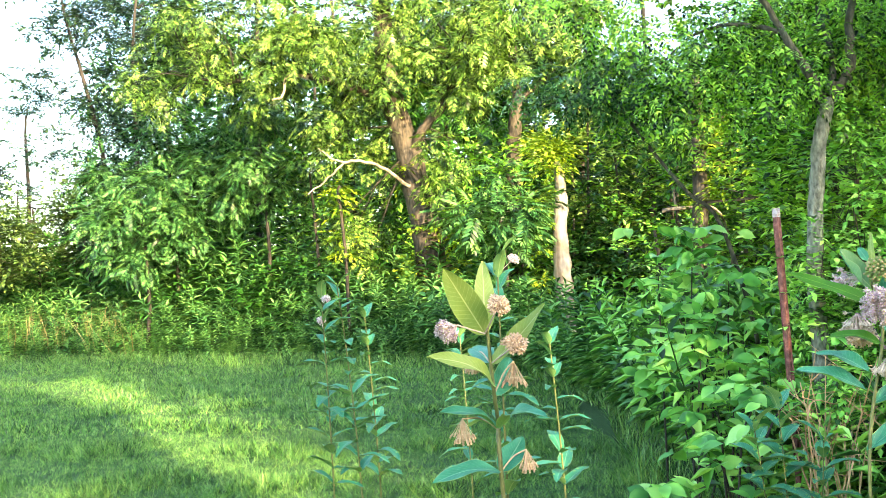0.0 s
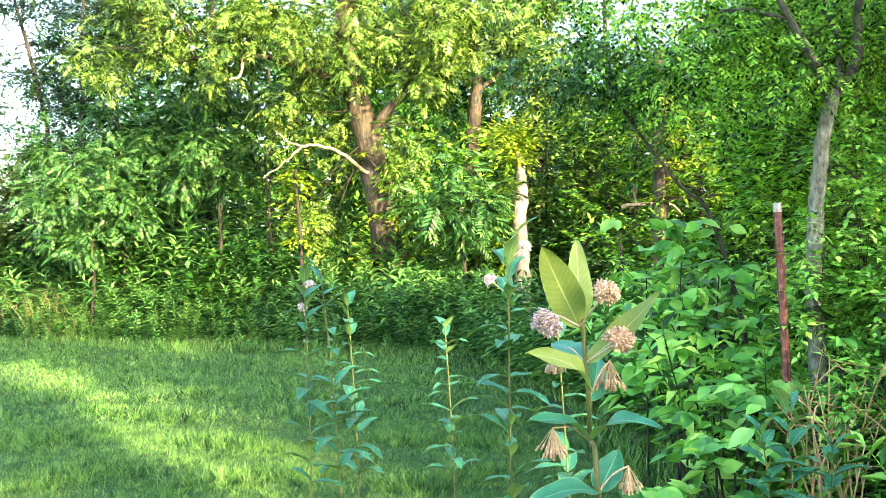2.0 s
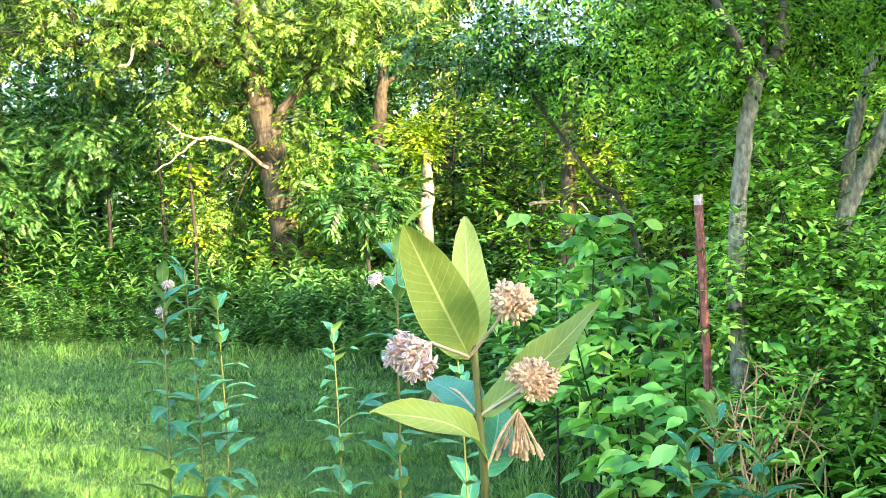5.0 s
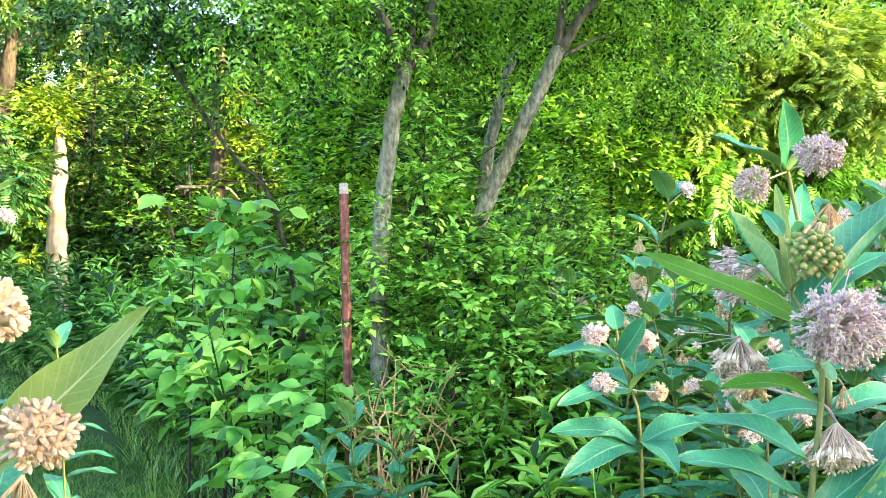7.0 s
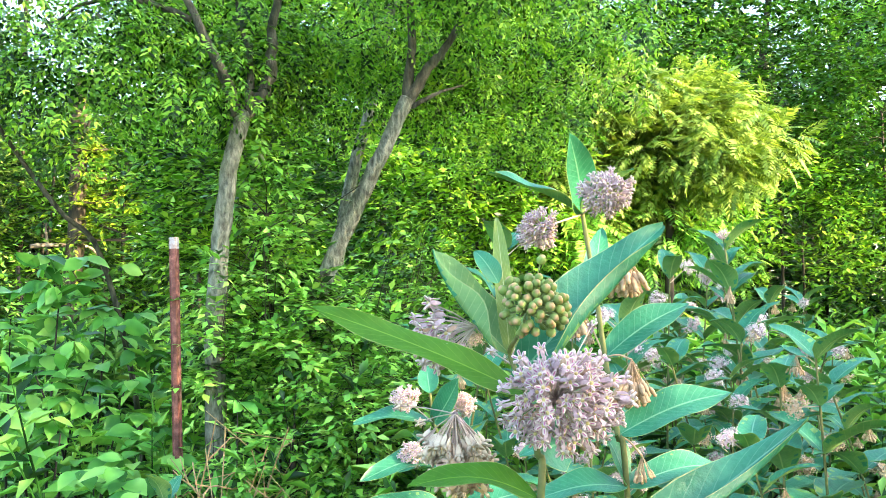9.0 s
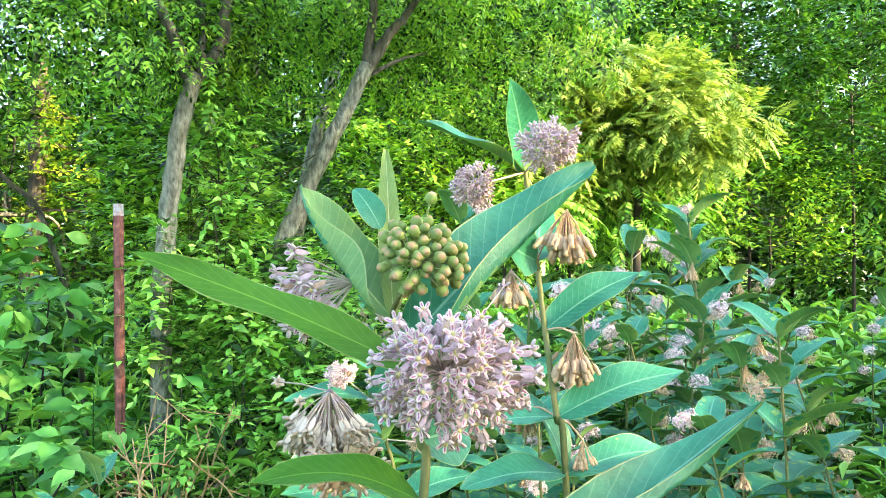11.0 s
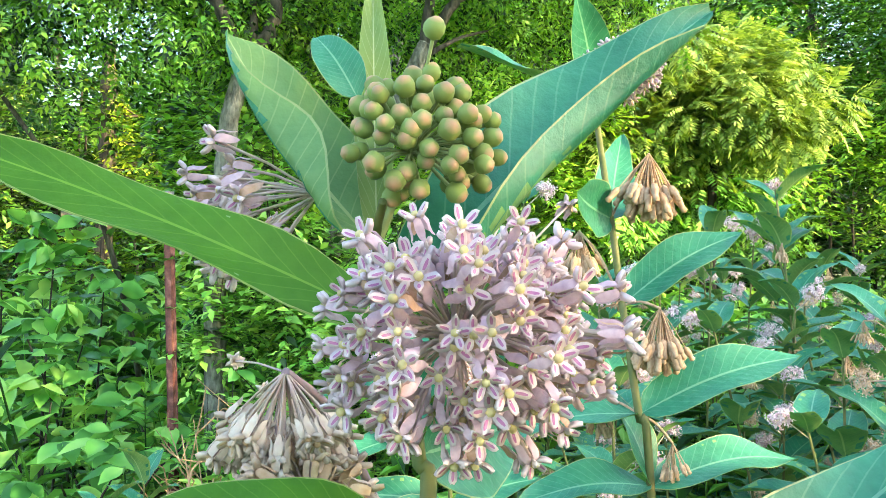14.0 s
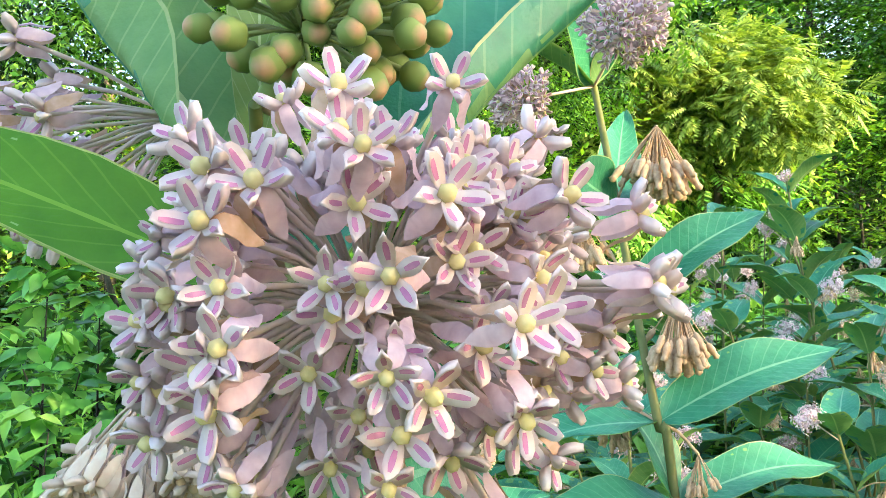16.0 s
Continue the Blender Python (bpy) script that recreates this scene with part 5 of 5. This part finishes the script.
def build_third_plant():
    """The taller milkweed behind it."""
    top = (1.219, 2.031, 1.511)
    n1, n2, n3 = (1.183, 1.973, 1.401), (1.178, 1.954, 1.322), (1.175, 1.932, 1.227)
    n4 = (1.184, 1.927, 1.164)
    hero_plant("tall milkweed with pink and browned flower heads on one stem",
               [(n4[0] + 0.06, n4[1] + 0.02, -0.02), (n4[0] + 0.045, n4[1] + 0.01, 0.6), n4, n3, n2, n1, top],
               [(top, (1.1398, 1.9731, 1.6063), 0.05, (-0.4, -0.85, 0.2), dict(arch=0.04, fold=0.4)),
                (top, (1.0456, 2.0223, 1.5524), 0.042, (0.1, -0.4, 0.85), dict(arch=0.03, fold=0.4)),
                (top, (1.239, 1.955, 1.565), 0.045, (-0.2, 0.2, 0.9), dict(arch=0.05)),
                (n1, (1.097, 1.924, 1.418), 0.05, TO_EYE, dict(arch=-0.05)),
                (n1, (1.269, 2.045, 1.494), 0.04, TO_EYE, dict(arch=-0.05)),
                (n2, (1.288, 1.909, 1.388), 0.05, (-0.3, -0.5, 0.8), dict(arch=0.08)),
                (n3, (1.315, 1.867, 1.275), 0.055, (-0.3, -0.5, 0.8), dict(arch=0.08)),
                (n3, (1.064, 1.989, 1.206), 0.045, (0.1, -0.4, 0.85), dict(arch=0.08)),
                (n4, (1.163, 1.978, 1.252), 0.045, (0.1, -0.4, 0.85), dict(arch=0.1)),
                (n4, (1.058, 1.957, 1.159), 0.05, (0.1, -0.4, 0.85), dict(arch=0.08)),
                (n4, (1.372, 1.914, 1.168), 0.05, (-0.1, -0.4, 0.85), dict(arch=0.08))],
               [(top, (1.1328, 1.9029, 1.5213), 0.03, "open", 60, dict(singly=False)),
                (top, (1.1137, 2.0024, 1.4847), 0.026, "open", 46, dict(singly=False)),
                (n1, tuple(np.array((1.198, 1.939, 1.425)) + (0, 0, 0.012)), 0.024, "hang", 90, dict(singly=False, size=1.7)),
                (n2, (1.190, 1.920, 1.300), 0.022, "hang", 64, dict(singly=False, size=1.6)),
                (n2, (1.166, 1.998, 1.375), 0.017, "hang", 44, dict(singly=False, size=1.5)),
                (n3, (1.199, 1.915, 1.190), 0.013, "hang", 18, dict(singly=False)),
                (n3, (1.161, 1.967, 1.224), 0.013, "hang", 18, dict(singly=False))])


def grown_milkweed(seed, height, label, heads=4, slender=False):
    """A milkweed grown by rule: paired leaves up the stem, flower heads from the upper joints."""
    rng = np.random.default_rng(seed)
    root = thing("milkweed", (0, 0, 0), label, "milkweed", "milkweed plants")
    lean = rng.normal(0, 0.05, 2)
    pts = [(lean[0] * s * s * height, lean[1] * s * s * height, s * height) for s in np.linspace(-0.02, 1, 6)]
    stem_part(root, np.zeros(3), pts, 0.0048, 0.0026)
    joints = np.concatenate([np.arange(0.38, 0.6, 0.05), np.arange(0.6, 1.0, 0.036)]) if slender else np.arange(0.3, 1.0, 0.085)
    for k, s in enumerate(joints):
        p = np.array((lean[0] * s * s * height, lean[1] * s * s * height, s * height))
        a = k * 1.571 + (rng.uniform(-0.9, 0.9) if slender else rng.uniform(-0.3, 0.3))
        for side in (0, math.pi):
            if slender and rng.random() < 0.15:
                continue
            ll = rng.uniform(0.12, 0.19) * (1.1 - 0.35 * s) if slender else rng.uniform(0.16, 0.23) * (1 if s < 0.85 else 0.75)
            up = 0.1 + 0.6 * max(0, s - 0.75) / 0.25 + rng.uniform(-0.2, 0.2) * (2.2 if slender else 1)
            d = unit((math.cos(a + side), math.sin(a + side), up))
            face = unit(np.array((-d[0] * d[2], -d[1] * d[2], 1.1 - d[2] * 0.5)))
            add_leaf(root, np.zeros(3), p, p + d * ll, ll * (rng.uniform(0.3, 0.4) if slender else rng.uniform(0.38, 0.5)), face, arch=rng.uniform(0.04, 0.14), nu=4, nv=8)
    kinds = ["open", "open", "open", "open", "hang", "fading", "fading"]
    for k in range(heads):
        s = 0.97 - 0.075 * k
        p = np.array((lean[0] * s * s * height, lean[1] * s * s * height, s * height))
        a = k * 2.3 + rng.uniform(0, 6)
        kind = kinds[(k + seed) % 7] if k < 3 else kinds[4 + (k + seed) % 3]
        c = p + np.array((math.cos(a) * 0.055, math.sin(a) * 0.055, 0.045 if kind == "open" else 0.0))
        umbel(root, p, c, 0.018 if slender else 0.025 if kind != "hang" else 0.017, kind, 28, seed * 10 + k, size=1.1 if slender else 1.25, fine=False)
    return root


def build_milkweed_patch():
    rng = np.random.default_rng(15)
    first = [grown_milkweed(1, 1.3, "flowering milkweed with blue-green paired leaves"), grown_milkweed(2, 1.2, "flowering milkweed with blue-green paired leaves", 2),
             grown_milkweed(3, 1.35, "milkweed with pink flower heads and broad leaves", 4), grown_milkweed(4, 1.15, "milkweed with withering flower heads", 3),
             grown_milkweed(5, 0.75, "young milkweed without flowers", 0),
             grown_milkweed(7, 1.3, "slender milkweed with narrow blue-green leaves and two small pink heads", 2, True),
             grown_milkweed(14, 1.2, "slender leafy milkweed stalk standing in the lawn", 0, True)]
    tops = [(5, (-0.543, 4.303, 1.33), 1.02), (6, (-0.423, 4.402, 1.390), 1.0), (6, (0.088, 4.810, 1.10), 1.0), (5, (0.182, 3.400, 1.452), 1.0), (6, (0.421, 3.609, 1.141), 1.0), (6, (-0.355, 4.606, 1.234), 1.0),
            (2, (1.923, 3.327, 1.571), 1.0), (2, (2.604, 2.742, 1.58), 1.0), (1, (2.969, 3.404, 1.5), 1.0), (0, (3.466, 3.661, 1.52), 1.0),
            (4, (1.35, 3.9, 0.8), 1.0), (4, (1.47, 3.88, 0.66), 1.0), (4, (1.29, 3.95, 0.72), 1.0), (0, (3.344, 3.379, 1.55), 1.0), (2, (2.841, 2.757, 1.46), 1.0), (1, (2.258, 2.887, 1.34), 0.95), (3, (2.325, 2.344, 1.28), 0.95)]
    for _ in range(66):
        far = rng.uniform(1.7, 5.2)
        ang = math.radians(36.4) + rng.uniform(0.0 if far < 3.2 else -0.06, 0.62)
        tops.append((int(rng.integers(0, 4)), (0.29 + far * math.sin(ang), 1.07 + far * math.cos(ang), rng.uniform(0.95, 1.28) + 0.03 * far), 1.0))
    taken = set()
    heights = (1.3, 1.2, 1.35, 1.15, 0.75, 1.3, 1.2)
    for kind, top, _ in tops:
        x, y, z = top
        k = z / heights[kind]
        m = Matrix.Translation((x, y, 0)) @ Matrix.Rotation(rng.uniform(0, 6.28), 4, "Z")
        src = first[kind]
        if kind in taken:
            ob = copy_thing(src, m)
        else:
            ob = src
            ob.matrix_basis = m
            taken.add(kind)
        wide = 0.85 if kind == 4 else k * 0.5 + 0.5
        ob.scale = (wide, wide, k)


def build_post():
    """A rusty steel channel post with a white-painted top."""
    m, nt, b = mat("rusty_steel", 0.7)
    n = noise_tex(nt, 35, 6)
    # rust tints; the lightest one paints highlights on the steel
    r = ramp(nt, [(0.3, (0.06, 0.022, 0.02)), (0.52, (0.19, 0.07, 0.06)), (0.72, (0.4, 0.19, 0.15))])
    nt.links.new(n.outputs["Fac"], r.inputs[0])
    nt.links.new(r.outputs[0], b.inputs["Base Color"])
    b.inputs["Metallic"].default_value = 0.2
    w, nt2, b2 = mat("white_paint", 0.5)
    n2 = noise_tex(nt2, 60, 5)
    r2 = ramp(nt2, [(0.38, (0.35, 0.25, 0.22)), (0.58, (0.48, 0.46, 0.5))])
    nt2.links.new(n2.outputs["Fac"], r2.inputs[0])
    nt2.links.new(r2.outputs[0], b2.inputs["Base Color"])
    top, low = np.array((1.685, 4.798, 1.641)), np.array((1.708, 4.765, 1.087))
    base = np.array((low[0] + 0.01, low[1], 0.0))
    top = np.array((low[0] - 0.03, low[1] + 0.01, top[2] + 0.02))
    root = thing("fence_post", tuple(base), "rusty red-brown steel channel fence post with white-painted top", "fence post")
    axis = unit(top - base)
    side = unit(np.array((0.83, -0.55, 0)) - axis * np.dot(axis, (0.83, -0.55, 0)))
    out = np.cross(side, axis)
    prof = [(-0.026, 0.0), (-0.016, 0.0), (-0.01, 0.022), (0.01, 0.022), (0.016, 0.0), (0.026, 0.0), (0.026, -0.004), (0.013, -0.004), (0.008, 0.018), (-0.008, 0.018), (-0.013, -0.004), (-0.026, -0.004)]
    length = np.linalg.norm(top - base)
    for name, a, c, material in (("post_body", -0.1, length - 0.045, m), ("painted_top", length - 0.045, length, w)):
        g = Geo()
        levels = np.linspace(a, c, 12 if name == "post_body" else 3)
        v = [axis * s + (side * p + out * q) * 0.75 for s in levels for p, q in prof]
        k = len(prof)
        f = [(i * k + j, i * k + (j + 1) % k, (i + 1) * k + (j + 1) % k, (i + 1) * k + j) for i in range(len(levels) - 1) for j in range(k)]
        g.add(v, f)
        e = (len(levels) - 1) * k
        for q in ((0, 1, 10, 11), (1, 2, 9, 10), (2, 3, 8, 9), (3, 4, 7, 8), (4, 5, 6, 7)):
            g.add([v[e + i] for i in q], [(0, 1, 2, 3)])
        part(name, g, material, root, "flaking white paint" if name == "painted_top" else "", smooth=False)


def broad_shrub(label, px_list, seed, size=0.14, per=13, material=None):
    """A shrub of broad leaflets in threes and fives on arching stems."""
    rng = np.random.default_rng(seed)
    c = np.array(px_list)
    base = np.array((c[:, 0].mean(), c[:, 1].mean() + 0.15, 0))
    root = thing("broadleaf_shrub", tuple(base), label, "shrub", "broadleaf shrubs")
    leaves = Geo()
    for q in c:
        g = Geo()
        foot = base + rng.normal(0, 0.12, 3) * (1, 1, 0)
        limb(g, np.array([foot, (foot + q) / 2 + (0, 0, 0.2), q]) - base, 0.008, 0.003, 5)
        part("stem", g, M_TWIG, root)
        for _ in range(per):
            d = unit(rng.normal(0, 1, 3) * (1, 1, 0.35) + (0, -0.25, 0.1))
            hub = q + rng.normal(0, 0.12, 3)
            for a in ((0, 1.0), (0.95, 0.85), (-0.95, 0.85), (1.9, 0.6), (-1.9, 0.6))[: 3 + 2 * int(rng.integers(0, 2))]:
                s, k = math.sin(a[0]), math.cos(a[0])
                w = np.array((d[0] * k - d[1] * s, d[0] * s + d[1] * k, d[2] - 0.25))
                leaves.many(*BROAD, turns([w], [unit((0, -0.3, 1.0) + rng.normal(0, 0.42, 3))], [size * a[1] * rng.uniform(0.8, 1.1)]), [hub + d * 0.02 - base])
    part("foliage", leaves, material or M_BROAD, root)
    return root


def broad_template():
    v, f = [], []
    prof = [(0.0, 0.0), (0.1, 0.06), (0.3, 0.23), (0.5, 0.27), (0.72, 0.2), (0.88, 0.08), (1.0, 0.0)]
    for s, w in prof:
        z = -0.2 * s * s + 0.06 * s
        v += [(-w, s, z + w * 0.3), (0, s, z), (w, s, z + w * 0.3)]
    for i in range(len(prof) - 1):
        a = i * 3
        f += [(a, a + 1, a + 4, a + 3), (a + 1, a + 2, a + 5, a + 4)]
    return v, f


BROAD = broad_template()
M_BROAD = leaf_mat("broad_leaf", (0.05, 0.2, 0.04), (0.16, 0.46, 0.09), (0.36, 0.65, 0.17), 0.38, 0.25, clumps=6.0)


def build_broad_shrubs():
    broad_shrub("broad-leaved light green shrub beside the fence post", [(1.464, 5.600, 1.493), (1.643, 5.504, 1.350), (1.256, 5.604, 1.338), (1.336, 5.510, 1.105), (1.534, 5.411, 1.067), (1.710, 5.411, 1.058), (1.141, 5.415, 0.927)], 61)
    broad_shrub("broad-leaved shrub with drooping leaflets by the lawn", [(1.373, 5.216, 0.869), (1.557, 5.117, 0.839), (1.178, 5.317, 0.839), (1.540, 4.821, 0.669)], 62)
    broad_shrub("low broad-leaved shoots in front of the post", [(1.283, 4.621, 0.670), (1.416, 4.521, 0.691), (1.136, 4.326, 0.492), (1.283, 4.226, 0.480), (0.975, 4.429, 0.389), (1.661, 4.518, 0.785)], 63, 0.14, 6)


def build_dry_growth():
    """Tan dead stems tangled at the foot of the grey trees, and one fallen pale stick."""
    rng = np.random.default_rng(90)
    m = soft_mat("dead_stem", (0.45, 0.27, 0.13), (0.72, 0.5, 0.28), 40)
    base = np.array((1.669, 4.234, 0.613)) * (1, 1, 0)
    root = thing("dead_bush", tuple(base), "tangled tan dead bush at the shrubs' foot", "dead bush")
    near = np.array((0.1, 1.0, 1.4))
    base = (near + (base - near) * 0.9) * (1, 1, 0)
    ends = [(1.596, 4.278, 0.923), (1.736, 4.199, 0.912), (1.743, 4.080, 0.864), (1.598, 4.161, 0.843), (1.652, 4.130, 0.801), (1.559, 4.299, 0.848), (1.849, 4.250, 0.910), (1.706, 4.331, 0.943)]
    ends = [q for e in ends for q in (e, np.array(e) + rng.normal(0, 0.07, 3) + (0, 0, 0.03))]
    for k, e in enumerate(ends):
        g = Geo()
        e = near + (np.array(e) - near) * 0.9 - base
        foot = rng.normal(0, 0.06, 3) * (1, 1, 0)
        line = limb(g, [foot, (foot + e) / 2 + rng.normal(0, 0.09, 3), e * (1, 1, rng.uniform(0.65, 1.0))], 0.0055, 0.0022, 5)
        for q in (0.5, 0.7, 0.85):
            a = line[int(q * (len(line) - 1))]
            tube(g, [a, a + rng.normal(0, 0.05, 3) + (0, 0, 0.03), a + rng.normal(0, 0.08, 3) + (0, 0, 0.06)], [0.003, 0.0022, 0.0012], 4, closed=False)
        part("stem", g, m, root)
    g = Geo()
    a, b = np.array((1.778, 4.058, 0.652)), np.array((1.943, 4.080, 0.752))
    limb(g, [a + (a - b) * 0.3 - base, a - base, b - base], 0.008, 0.007, 6)
    part("stick", g, M_DEAD, root, "pale bare stick")


def build_fourth_plant():
    """The shorter bushy milkweed at the patch's edge."""
    top, n1, n2, n3 = (1.412, 2.661, 1.212), (1.418, 2.657, 1.153), (1.440, 2.644, 1.081), (1.458, 2.633, 0.962)
    hero_plant("bushy milkweed with four pink heads and wide horizontal leaves",
               [(n3[0] + 0.04, n3[1] + 0.02, -0.02), (n3[0] + 0.02, n3[1] + 0.01, 0.5), n3, n2, n1, top],
               [(top, (1.429, 2.698, 1.265), 0.042, TO_EYE, dict(arch=0.04)),
                (n1, (1.414, 2.568, 1.247), 0.054, (-0.7, -0.5, 0.4), dict(arch=-0.04)),
                (n1, (1.258, 2.702, 1.160), 0.054, (0.1, -0.4, 0.85), dict(arch=0.1)),
                (n2, (1.433, 2.523, 1.162), 0.054, (-0.3, -0.4, 0.85), dict(arch=0.05)),
                (n2, (1.232, 2.635, 1.062), 0.060, (0.1, -0.45, 0.85), dict(arch=0.1)),
                (n2, (1.471, 2.903, 1.085), 0.060, (0.1, -0.45, 0.85), dict(arch=0.1)),
                (n3, (1.232, 2.669, 1.000), 0.078, (0.1, -0.5, 0.85), dict(arch=0.1)),
                (n3, (1.585, 2.562, 1.012), 0.072, (-0.2, -0.5, 0.85), dict(arch=0.1)),
                (n3, (1.195, 2.575, 0.926), 0.072, (0.1, -0.5, 0.85), dict(arch=0.12)),
                (n3, (1.403, 2.457, 0.938), 0.066, (-0.2, -0.5, 0.85), dict(arch=0.12))],
               [(n1, (1.349, 2.651, 1.204), 0.028, "open", 50, dict(singly=False)),
                (n1, (1.493, 2.661, 1.181), 0.026, "open", 50, dict(singly=False)),
                (n2, (1.347, 2.628, 1.102), 0.025, "open", 44, dict(singly=False)),
                (n2, (1.517, 2.647, 1.069), 0.022, "fading", 40, dict(singly=False))])


build_first_plant()
build_second_plant()
build_third_plant()
build_fourth_plant()
build_milkweed_patch()
build_post()
build_broad_shrubs()
build_dry_growth()
